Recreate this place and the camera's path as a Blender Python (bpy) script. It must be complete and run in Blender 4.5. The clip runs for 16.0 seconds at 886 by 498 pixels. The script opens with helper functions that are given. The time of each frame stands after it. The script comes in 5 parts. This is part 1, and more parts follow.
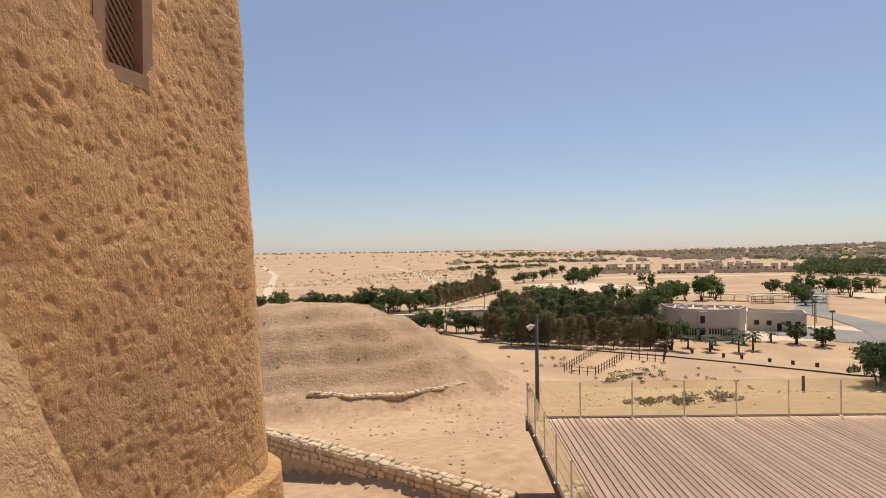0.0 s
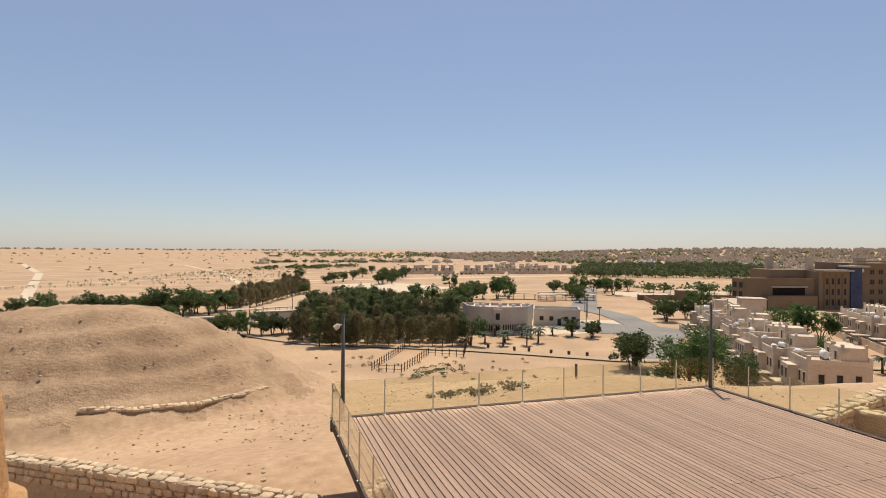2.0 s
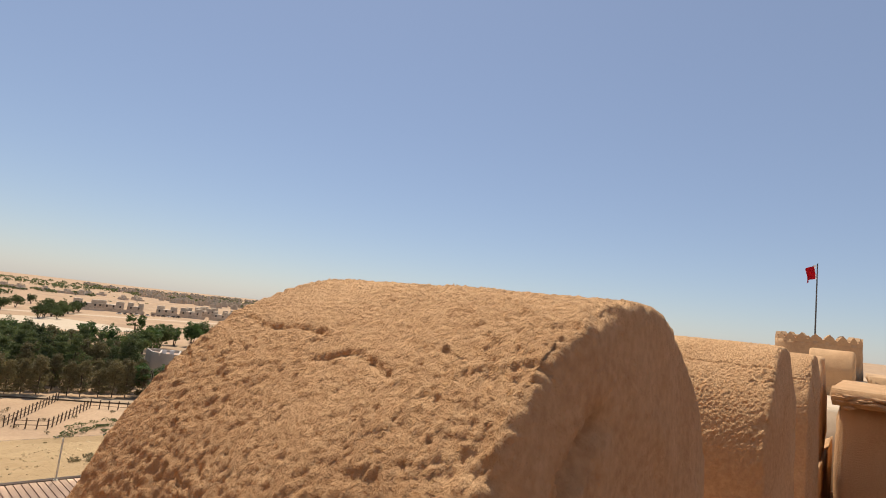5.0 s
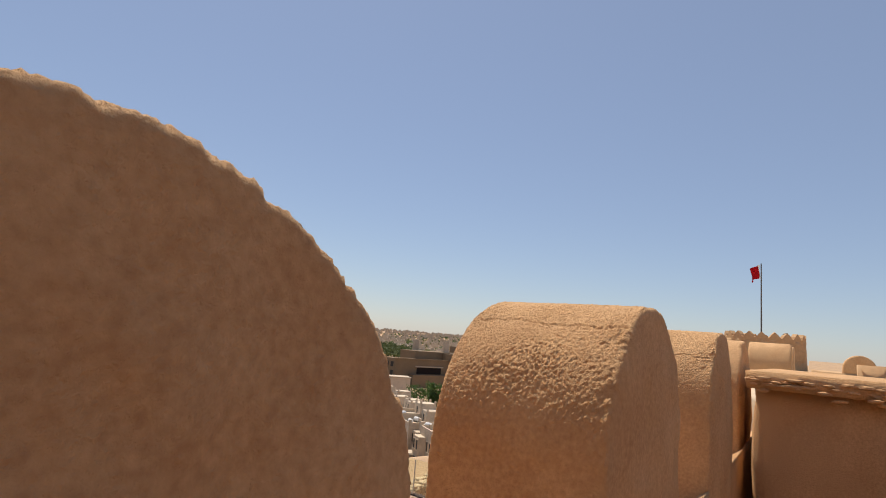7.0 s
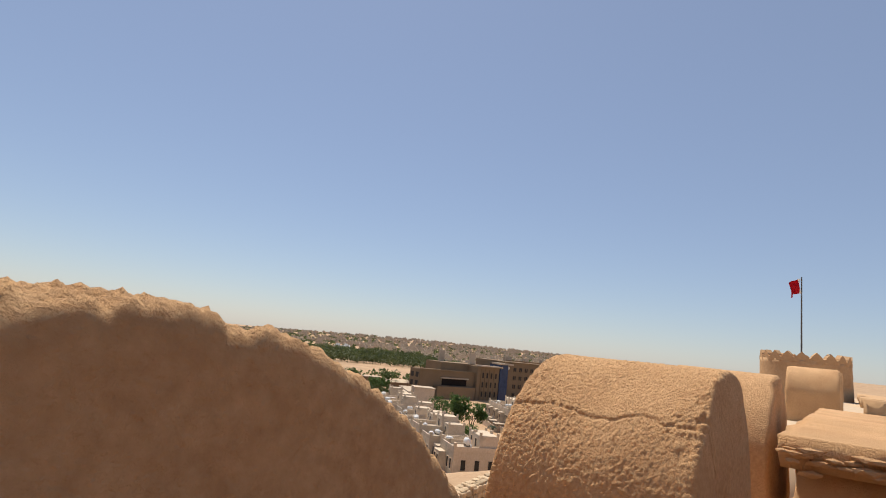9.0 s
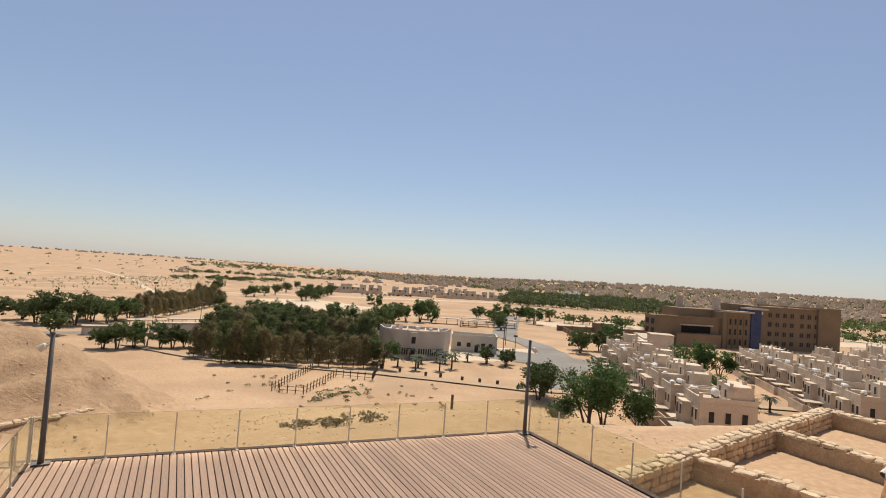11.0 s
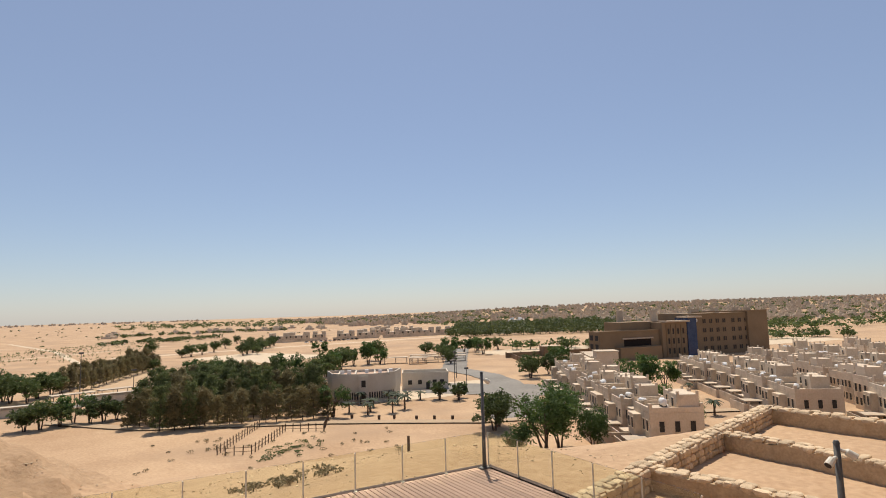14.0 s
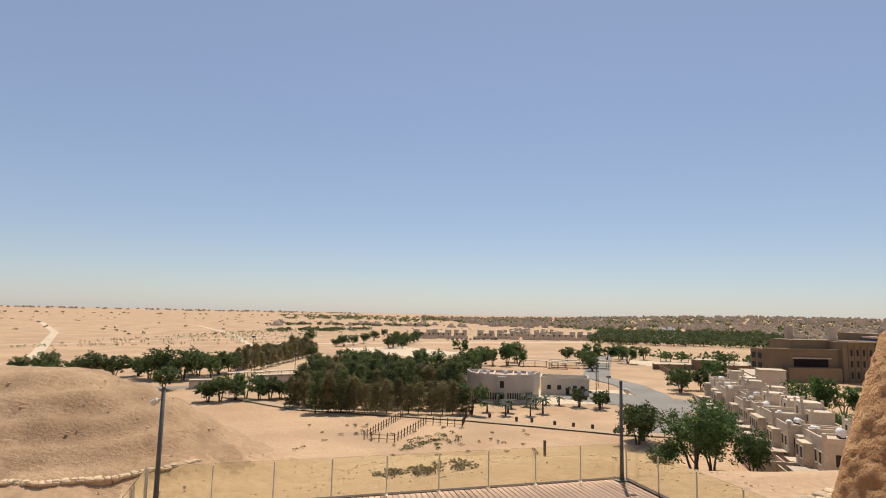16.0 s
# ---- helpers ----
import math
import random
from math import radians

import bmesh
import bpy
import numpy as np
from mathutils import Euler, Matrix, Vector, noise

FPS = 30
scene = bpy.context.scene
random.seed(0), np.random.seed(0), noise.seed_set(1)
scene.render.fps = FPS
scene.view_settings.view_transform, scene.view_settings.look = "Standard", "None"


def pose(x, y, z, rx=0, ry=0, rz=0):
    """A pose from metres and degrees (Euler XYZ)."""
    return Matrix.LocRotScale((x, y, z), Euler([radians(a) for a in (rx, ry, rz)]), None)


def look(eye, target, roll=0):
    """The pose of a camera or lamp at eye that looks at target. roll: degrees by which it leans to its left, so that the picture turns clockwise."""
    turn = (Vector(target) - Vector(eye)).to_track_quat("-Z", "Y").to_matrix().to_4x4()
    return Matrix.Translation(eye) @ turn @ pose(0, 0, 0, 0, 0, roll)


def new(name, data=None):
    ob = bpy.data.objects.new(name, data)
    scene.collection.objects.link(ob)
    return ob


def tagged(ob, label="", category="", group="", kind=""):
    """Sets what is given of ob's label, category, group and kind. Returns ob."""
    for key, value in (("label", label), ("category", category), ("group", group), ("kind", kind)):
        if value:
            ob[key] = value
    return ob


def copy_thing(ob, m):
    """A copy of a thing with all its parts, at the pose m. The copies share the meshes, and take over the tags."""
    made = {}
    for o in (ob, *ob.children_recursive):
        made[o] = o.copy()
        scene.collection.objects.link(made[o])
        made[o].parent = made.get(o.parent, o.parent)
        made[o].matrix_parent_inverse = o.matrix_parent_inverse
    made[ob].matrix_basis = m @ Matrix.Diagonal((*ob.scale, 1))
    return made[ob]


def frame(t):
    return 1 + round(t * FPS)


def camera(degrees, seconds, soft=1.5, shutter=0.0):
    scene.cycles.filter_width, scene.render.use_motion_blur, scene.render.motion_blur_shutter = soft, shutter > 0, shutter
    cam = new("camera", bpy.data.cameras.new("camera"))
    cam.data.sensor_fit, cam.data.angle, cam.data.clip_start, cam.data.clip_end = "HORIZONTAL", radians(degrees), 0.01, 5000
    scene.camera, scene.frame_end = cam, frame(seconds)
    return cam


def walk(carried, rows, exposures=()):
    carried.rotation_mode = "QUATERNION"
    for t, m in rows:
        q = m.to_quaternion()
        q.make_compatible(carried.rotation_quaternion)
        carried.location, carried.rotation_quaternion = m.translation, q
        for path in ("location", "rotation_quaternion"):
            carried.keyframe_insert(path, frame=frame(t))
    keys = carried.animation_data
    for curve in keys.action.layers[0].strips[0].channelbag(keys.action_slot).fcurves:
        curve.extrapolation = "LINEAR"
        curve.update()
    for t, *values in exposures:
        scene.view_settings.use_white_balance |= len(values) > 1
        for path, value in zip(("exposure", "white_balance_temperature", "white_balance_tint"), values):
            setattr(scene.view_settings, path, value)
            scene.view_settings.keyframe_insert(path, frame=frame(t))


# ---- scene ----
# ---------------------------------------------------------------- camera
cam = camera(76.0, 16.0, soft=1.0)
PATH = [
    (0.0, look((-0.300, 0.401, 1.401), (0.801, 10.340, 1.386), -0.75)),
    (0.5, look((-0.295, 0.398, 1.397), (1.357, 10.256, 1.115), 0.37)),
    (1.0, look((-0.291, 0.409, 1.368), (2.465, 10.021, 1.406), 0.22)),
    (1.5, look((-0.287, 0.400, 1.370), (3.375, 9.704, 1.542), -0.54)),
    (2.0, look((-0.230, 0.422, 1.375), (4.038, 9.466, 1.354), 0.50)),
    (2.5, look((-0.191, 0.428, 1.374), (4.810, 9.087, 1.400), 1.33)),
    (3.0, look((-0.110, 0.400, 1.366), (5.555, 8.646, 1.137), 0.38)),
    (3.5, look((-0.080, 0.390, 1.377), (5.679, 8.600, 1.266), 1.20)),
    (4.0, look((-0.031, 0.285, 1.479), (6.047, 8.223, 1.655), 3.27)),
    (4.5, look((0.055, -0.018, 1.586), (7.012, 7.139, 2.201), 5.20)),
    (5.0, look((0.155, -0.275, 1.600), (8.092, 5.684, 2.826), 6.72)),
    (7.5, look((1.172, -0.519, 1.463), (9.436, 4.899, 2.997), 4.72)),
    (8.0, look((1.593, -0.295, 1.529), (9.659, 5.382, 3.176), 5.30)),
    (8.5, look((2.226, -0.196, 1.668), (10.329, 5.423, 3.330), 5.40)),
    (9.0, look((3.064, -0.356, 1.649), (11.011, 5.487, 3.297), 6.16)),
    (9.5, look((3.653, -0.202, 1.561), (10.941, 6.480, 3.054), 7.74)),
    (10.0, look((4.100, 0.150, 1.500), (10.414, 7.821, 2.638), 7.51)),
    (10.2, look((4.183, 0.247, 1.486), (10.012, 8.314, 2.454), 7.34)),
    (12.3, look((4.296, 0.499, 1.433), (9.536, 9.016, 1.531), 2.31)),
    (12.5, look((4.301, 0.503, 1.437), (9.775, 8.871, 1.513), 2.05)),
    (13.0, look((4.304, 0.498, 1.433), (10.405, 8.420, 1.551), 1.82)),
    (13.5, look((4.299, 0.496, 1.443), (10.618, 8.225, 2.020), 1.10)),
    (14.0, look((4.306, 0.499, 1.471), (10.385, 8.367, 2.539), -1.6)),
    (14.5, look((4.300, 0.503, 1.468), (9.906, 8.710, 2.572), 1.17)),
    (15.0, look((4.299, 0.459, 1.471), (9.510, 8.938, 2.441), 1.63)),
    (15.5, look((4.300, 0.377, 1.472), (8.829, 9.227, 2.554), 2.34)),
    (16.0, look((4.287, 0.279, 1.468), (8.226, 9.405, 2.567), 1.32)),
]
walk(cam, PATH)

# ---------------------------------------------------------------- light
SUN_AZ, SUN_EL = radians(35), radians(63)          # azimuth measured from +Y towards +X
world = bpy.data.worlds.new("sky")
scene.world = world
world.use_nodes = True
wn = world.node_tree.nodes
wl = world.node_tree.links
sky = wn.new("ShaderNodeTexSky")
sky.sky_type = "NISHITA"
sky.sun_disc = False
sky.sun_elevation = SUN_EL
sky.sun_rotation = SUN_AZ
sky.altitude = 50
sky.air_density = 1.0
sky.dust_density = 0.3
sky.ozone_density = 1.4
wn["Background"].inputs["Strength"].default_value = 0.097
haze = wn.new("ShaderNodeMix")                                     # dusty air: less green and red in the sky's light
haze.data_type, haze.blend_type = "RGBA", "MULTIPLY"
haze.inputs[0].default_value = 1.0
haze.inputs[7].default_value = (0.965, 0.955, 1.0, 1)
wl.new(sky.outputs[0], haze.inputs[6])
veil = wn.new("ShaderNodeMix")                                     # an even veil of pale dust over the whole sky
veil.data_type = "RGBA"
veil.inputs[0].default_value = 0.34
veil.inputs[7].default_value = (4.2, 4.85, 6.3, 1)
wl.new(haze.outputs[2], veil.inputs[6])
wl.new(veil.outputs[2], wn["Background"].inputs["Color"])
sun = new("sun", bpy.data.lights.new("sun", "SUN"))
sun.data.energy = 4.9
sun.data.angle = radians(0.53)
sun.data.color = (1.0, 0.91, 0.78)
sun.matrix_world = look((0, 0, 0), (-math.sin(SUN_AZ) * math.cos(SUN_EL), -math.cos(SUN_AZ) * math.cos(SUN_EL), -math.sin(SUN_EL)))
scene.view_settings.exposure = 0.0


# ---------------------------------------------------------------- materials
def material(name, dark, light, big=1.5, small=14.0, rough=0.9, bump=0.25, grain=60.0, depth=0.01, stretch=(1, 1, 1),
             metal=0.0, shift=0.0, stain=None, stain_scale=0.4):
    m = bpy.data.materials.new(name)
    m.use_nodes = True
    n, l = m.node_tree.nodes, m.node_tree.links
    b = n["Principled BSDF"]
    b.inputs["Roughness"].default_value = rough
    b.inputs["Metallic"].default_value = metal
    b.inputs["Specular IOR Level"].default_value = 0.25
    tc = n.new("ShaderNodeTexCoord")
    mp = n.new("ShaderNodeMapping")
    mp.inputs["Scale"].default_value = stretch
    l.new(tc.outputs["Object"], mp.inputs["Vector"])
    a = n.new("ShaderNodeTexNoise")
    a.inputs["Scale"].default_value, a.inputs["Detail"].default_value = big, 5
    c = n.new("ShaderNodeTexNoise")
    c.inputs["Scale"].default_value, c.inputs["Detail"].default_value = small, 6
    for t in (a, c):
        l.new(mp.outputs[0], t.inputs["Vector"])
    mix = n.new("ShaderNodeMath")
    mix.operation = "MULTIPLY_ADD"
    mix.inputs[1].default_value = 0.5
    half = n.new("ShaderNodeMath")
    half.operation = "MULTIPLY"
    half.inputs[1].default_value = 0.5
    l.new(c.outputs["Fac"], half.inputs[0])
    l.new(a.outputs["Fac"], mix.inputs[0])
    l.new(half.outputs[0], mix.inputs[2])
    ramp = n.new("ShaderNodeValToRGB")
    ramp.color_ramp.elements[0].position, ramp.color_ramp.elements[1].position = 0.34, 0.66
    ramp.color_ramp.elements[0].color, ramp.color_ramp.elements[1].color = (*dark, 1), (*light, 1)
    l.new(mix.outputs[0], ramp.inputs[0])
    colour = ramp.outputs[0]
    if stain:
        s = n.new("ShaderNodeTexNoise")
        s.inputs["Scale"].default_value, s.inputs["Detail"].default_value = stain_scale, 7
        l.new(tc.outputs["Object"], s.inputs["Vector"])
        sr = n.new("ShaderNodeValToRGB")
        sr.color_ramp.elements[0].position, sr.color_ramp.elements[1].position = 0.5, 0.68
        l.new(s.outputs["Fac"], sr.inputs[0])
        sm = n.new("ShaderNodeMix")
        sm.data_type = "RGBA"
        l.new(sr.outputs[0], sm.inputs[0])
        l.new(colour, sm.inputs[6])
        sm.inputs[7].default_value = (*stain, 1)
        colour = sm.outputs[2]
    if shift:
        info = n.new("ShaderNodeObjectInfo")
        hsv = n.new("ShaderNodeHueSaturation")
        k = n.new("ShaderNodeMath")
        k.operation, k.inputs[1].default_value, k.inputs[2].default_value = "MULTIPLY_ADD", 2 * shift, 1 - shift
        l.new(info.outputs["Random"], k.inputs[0])
        l.new(k.outputs[0], hsv.inputs["Value"])
        l.new(colour, hsv.inputs["Color"])
        colour = hsv.outputs[0]
    l.new(colour, b.inputs["Base Color"])
    if bump:
        g = n.new("ShaderNodeTexNoise")
        g.inputs["Scale"].default_value, g.inputs["Detail"].default_value = grain, 8
        g.inputs["Roughness"].default_value = 0.65
        l.new(mp.outputs[0], g.inputs["Vector"])
        bp = n.new("ShaderNodeBump")
        bp.inputs["Strength"].default_value, bp.inputs["Distance"].default_value = bump, depth
        l.new(g.outputs["Fac"], bp.inputs["Height"])
        l.new(bp.outputs[0], b.inputs["Normal"])
    return m


def leaf_material(name, dark, light):
    m = bpy.data.materials.new(name)
    m.use_nodes = True
    n, l = m.node_tree.nodes, m.node_tree.links
    b = n["Principled BSDF"]
    b.inputs["Roughness"].default_value = 0.7
    g = n.new("ShaderNodeNewGeometry")
    ramp = n.new("ShaderNodeValToRGB")
    ramp.color_ramp.elements[0].color, ramp.color_ramp.elements[1].color = (*dark, 1), (*light, 1)
    l.new(g.outputs["Random Per Island"], ramp.inputs[0])
    info = n.new("ShaderNodeObjectInfo")
    hsv = n.new("ShaderNodeHueSaturation")
    k = n.new("ShaderNodeMath")
    k.operation, k.inputs[1].default_value, k.inputs[2].default_value = "MULTIPLY_ADD", 0.5, 0.75
    l.new(info.outputs["Random"], k.inputs[0])
    l.new(k.outputs[0], hsv.inputs["Value"])
    l.new(ramp.outputs[0], hsv.inputs["Color"])
    l.new(hsv.outputs[0], b.inputs["Base Color"])
    tr = n.new("ShaderNodeBsdfTranslucent")
    l.new(hsv.outputs[0], tr.inputs["Color"])
    mx = n.new("ShaderNodeMixShader")
    mx.inputs[0].default_value = 0.4
    l.new(b.outputs[0], mx.inputs[1])
    l.new(tr.outputs[0], mx.inputs[2])
    l.new(mx.outputs[0], n["Material Output"].inputs["Surface"])
    return m


def glass_material(name, tint):
    m = bpy.data.materials.new(name)
    m.use_nodes = True
    b = m.node_tree.nodes["Principled BSDF"]
    b.inputs["Base Color"].default_value = (*tint, 1)
    b.inputs["Roughness"].default_value = 0.02
    b.inputs["Transmission Weight"].default_value = 1.0
    b.inputs["IOR"].default_value = 1.45
    return m


MUD = material("mud_plaster", (0.53, 0.287, 0.13), (0.76, 0.47, 0.24), 2.2, 60, bump=0.85, grain=110, depth=0.018, stain=(0.6, 0.355, 0.175), stain_scale=1.3)
MUD_TOWER = material("streaked_mud_plaster", (0.57, 0.305, 0.125), (0.74, 0.435, 0.2), 1.6, 18, bump=0.9, grain=42, depth=0.03, stretch=(1.0, 1.0, 0.8), stain=(0.52, 0.315, 0.155), stain_scale=0.8)
MUD_FAR = material("far_mud_plaster", (0.47, 0.285, 0.145), (0.6, 0.385, 0.21), 0.8, 6, bump=0.4, grain=12, depth=0.03)
# dark colour for the unseen floor, keeps bounced light off the merlons' inner faces
DIM_FLOOR = material("bounce_dimming_floor", (0.2, 0.113, 0.058), (0.27, 0.16, 0.085), 1.1, 12, bump=0.4, grain=40, depth=0.01)
ROOF = material("dusty_roof_screed", (0.5, 0.37, 0.24), (0.62, 0.48, 0.33), 0.8, 9, bump=0.3, grain=30, depth=0.01)
SAND = material("desert_sand", (0.36, 0.222, 0.122), (0.545, 0.37, 0.222), 0.06, 2.4, bump=0.6, grain=5, depth=0.07, stain=(0.37, 0.245, 0.148), stain_scale=0.035)
MOUND = material("brown_mound_earth", (0.33, 0.205, 0.112), (0.5, 0.335, 0.198), 0.25, 3.0, bump=0.9, grain=5, depth=0.14, stain=(0.32, 0.205, 0.115), stain_scale=0.35)
STONE = material("lime_stone", (0.47, 0.34, 0.205), (0.66, 0.505, 0.335), 2.0, 11, bump=0.5, grain=20, depth=0.03, shift=0.22)
STONE_CORE = material("stone_rubble_core", (0.4, 0.285, 0.165), (0.56, 0.41, 0.25), 2.0, 8, bump=0.8, grain=9, depth=0.06)
PATHSAND = material("pale_path_sand", (0.52, 0.4, 0.27), (0.62, 0.5, 0.35), 0.4, 4, bump=0.25, grain=18, depth=0.02)
BOARD = material("weathered_deck_board", (0.27, 0.175, 0.12), (0.39, 0.265, 0.19), 1.2, 9, rough=0.75, bump=0.2, grain=30, depth=0.004, stretch=(6, 0.5, 1), shift=0.12)
DARKWOOD = material("dark_joist", (0.05, 0.035, 0.025), (0.09, 0.06, 0.045), 2, 12)
STEEL = material("grey_painted_steel", (0.1, 0.095, 0.085), (0.15, 0.14, 0.125), 3, 20, rough=0.5, bump=0.05, metal=0.3)
PALESTEEL = material("pale_rail_steel", (0.6, 0.55, 0.44), (0.72, 0.67, 0.55), 3, 20, rough=0.5, bump=0.03)
WHITE = material("white_enamel", (0.72, 0.7, 0.66), (0.82, 0.8, 0.76), 3, 20, rough=0.4, bump=0.02)
GLASS = glass_material("greenish_glass", (0.90, 0.92, 0.79))
DARKGLASS = material("dark_window_glass", (0.02, 0.018, 0.016), (0.045, 0.04, 0.035), 1, 5, rough=0.55, bump=0)
BLUEGLASS = material("blue_curtain_wall", (0.03, 0.05, 0.1), (0.06, 0.09, 0.17), 0.5, 3, rough=0.12, bump=0)
HOUSE = material("cream_render", (0.54, 0.425, 0.305), (0.67, 0.55, 0.415), 0.25, 3, bump=0.15, grain=8, depth=0.02, shift=0.1, stain=(0.44, 0.36, 0.27), stain_scale=0.3)
HOUSE_ROOF = material("pale_roof_tiles", (0.44, 0.345, 0.245), (0.56, 0.455, 0.345), 0.4, 4, bump=0.15, grain=6, depth=0.02, shift=0.1)
BROWN = material("brown_stone_cladding", (0.21, 0.145, 0.085), (0.27, 0.19, 0.115), 0.15, 2.5, bump=0.1, grain=4, depth=0.03, shift=0.05)
PAV = material("pavilion_render", (0.5, 0.43, 0.34), (0.6, 0.53, 0.43), 0.3, 3, bump=0.1, grain=6, depth=0.02)
TERRACOTTA = material("pinkish_roof_tiles", (0.42, 0.28, 0.2), (0.52, 0.37, 0.27), 0.6, 5, bump=0.15, grain=8, depth=0.02)
ASPHALT = material("dusty_asphalt", (0.19, 0.17, 0.145), (0.27, 0.245, 0.21), 0.08, 1.2, bump=0.2, grain=8, depth=0.02)
TRACK = material("compacted_track", (0.36, 0.25, 0.155), (0.45, 0.33, 0.21), 0.15, 1.5, bump=0.3, grain=3, depth=0.05)
SOIL = material("reddish_field_soil", (0.42, 0.28, 0.16), (0.52, 0.37, 0.23), 0.03, 0.3, bump=0.4, grain=1, depth=0.15)
BARK = material("bark", (0.07, 0.05, 0.035), (0.14, 0.1, 0.07), 2, 12, bump=0.5, grain=15, depth=0.03)
LEAF = leaf_material("acacia_leaves", (0.055, 0.08, 0.022), (0.13, 0.165, 0.05))
LEAF_DARK = leaf_material("casuarina_leaves", (0.07, 0.095, 0.028), (0.155, 0.175, 0.06))
LEAF_BROWN = leaf_material("dry_casuarina_leaves", (0.15, 0.125, 0.05), (0.25, 0.205, 0.095))
LEAF_GREEN = leaf_material("fresh_green_leaves", (0.045, 0.085, 0.018), (0.12, 0.19, 0.05))
PALM = leaf_material("palm_fronds", (0.04, 0.06, 0.03), (0.11, 0.13, 0.06))
SCRUB = leaf_material("dry_scrub", (0.2, 0.16, 0.085), (0.34, 0.28, 0.16))
FLAG_RED = material("red_flag_cloth", (0.4, 0.008, 0.02), (0.5, 0.015, 0.03), 2, 9, rough=0.8, bump=0)
FLAG_WHITE = material("white_flag_cloth", (0.7, 0.7, 0.68), (0.8, 0.8, 0.78), 2, 9, rough=0.8, bump=0)
LATTICE = material("pink_brown_wood", (0.3, 0.17, 0.1), (0.4, 0.25, 0.155), 3, 20, bump=0.3, grain=40, depth=0.005)
VOID = material("dark_interior", (0.015, 0.01, 0.008), (0.03, 0.02, 0.015), 2, 9)


# ---------------------------------------------------------------- mesh helpers
def mesh_of(name, verts, faces, mat, smooth=False):
    me = bpy.data.meshes.new(name)
    me.from_pydata([tuple(map(float, v)) for v in verts], [], faces)
    me.materials.append(mat)
    if smooth:
        me.polygons.foreach_set("use_smooth", [True] * len(me.polygons))
    me.update()
    return me


def put(name, me, parent=None, m=None, label="", kind=""):
    ob = new(name, me)
    if parent is not None:
        ob.parent = parent
    if m is not None:
        ob.matrix_basis = m
    return tagged(ob, label, kind=kind)


def part(name, bm, mat, parent, label="", smooth=False):
    me = bpy.data.meshes.new(name)
    bm.to_mesh(me)
    bm.free()
    me.materials.append(mat)
    if smooth:
        me.polygons.foreach_set("use_smooth", [True] * len(me.polygons))
    ob = new(name, me)
    ob.parent = parent
    return tagged(ob, label)


def thing(name, label, category, m=None, group="", kind=""):
    ob = new(name)
    ob.empty_display_size = 0.2
    if m is not None:
        ob.matrix_basis = m
    return tagged(ob, label, category, group, kind)


def slab(bm, x0, x1, y0, y1, z0, z1, bevel=0.0, m=None):
    r = bmesh.ops.create_cube(bm, size=1.0)
    vs = r["verts"]
    for v in vs:
        v.co = Vector((x0 + (v.co.x + 0.5) * (x1 - x0), y0 + (v.co.y + 0.5) * (y1 - y0), z0 + (v.co.z + 0.5) * (z1 - z0)))
    if bevel:
        es = list({e for v in vs for e in v.link_edges})
        b = bmesh.ops.bevel(bm, geom=es, offset=bevel, segments=2, affect="EDGES", clamp_overlap=True)
        vs = b["verts"]
    if m is not None:
        bmesh.ops.transform(bm, matrix=m, verts=vs)
    return bm


def box(x0, x1, y0, y1, z0, z1, bevel=0.0):
    return slab(bmesh.new(), x0, x1, y0, y1, z0, z1, bevel)


def tube(bm, pts, radii, sides=8, cap=True):
    rings = []
    for i, (p, r) in enumerate(zip(pts, radii)):
        p = Vector(p)
        d = (Vector(pts[min(i + 1, len(pts) - 1)]) - Vector(pts[max(i - 1, 0)])).normalized()
        u = d.cross(Vector((0.3, 0.9, 0.31))).normalized()
        w = d.cross(u)
        rings.append([bm.verts.new(p + (u * math.cos(2 * math.pi * k / sides) + w * math.sin(2 * math.pi * k / sides)) * r) for k in range(sides)])
    for a, b in zip(rings, rings[1:]):
        for k in range(sides):
            bm.faces.new((a[k], a[(k + 1) % sides], b[(k + 1) % sides], b[k]))
    if cap:
        bm.faces.new(list(reversed(rings[0])))
        bm.faces.new(rings[-1])
    return bm


def fbm(p, octaves=4):
    s, a = 0.0, 1.0
    for _ in range(octaves):
        s += a * noise.noise(p)
        p, a = p * 2.03, a * 0.52
    return s


# ---------------------------------------------------------------- ground
def ease(a, b, v):
    t = min(1.0, max(0.0, (v - a) / (b - a)))
    return t * t * (3 - 2 * t)


def height(x, y):
    """The lie of the land: a level shelf round the fort, a mound, a slope and the plain."""
    edge = 17.0 + 2.5 * ease(15, 25, x)
    e = max(y - edge - 2.0 * math.sin(x * 0.09), (x - 46.0) * ease(2, 9, y))
    flat = -4.9 - 1.3 * ease(15, 23, x) * (1 - ease(20, 27, y) * (1 - ease(24, 34, x)))
    z = flat - (0.235 + 0.27 * ease(32, 58, x)) * max(0.0, e)
    lo, k = -24.0, 2.5
    if z < lo + k:
        z = lo + k * ((z - (lo - k)) / (2 * k)) ** 2 if z > lo - k else lo
    r = math.hypot((x + 6.0) / 20.0, (y - 45.0) / 13.0)
    if r < 1.15:
        m = 1 - ease(0.15, 1.15, r)
        z += m * (-3.0 - max(z, -12.5))
    d = math.hypot(x, y)
    if d > 700 and x > 0:
        z += 30.0 * ease(800, 2600, d) * ease(0.45, 0.95, math.atan2(x, max(y, 1.0)))
    # the lower path inside the stone wall
    s = (y - 17.0) * 0.75 + x * 0.66
    if x < 4.0:
        z -= 0.5 * (1 - ease(-0.4, 0.0, s)) * ease(-30, -20, x)
    return z


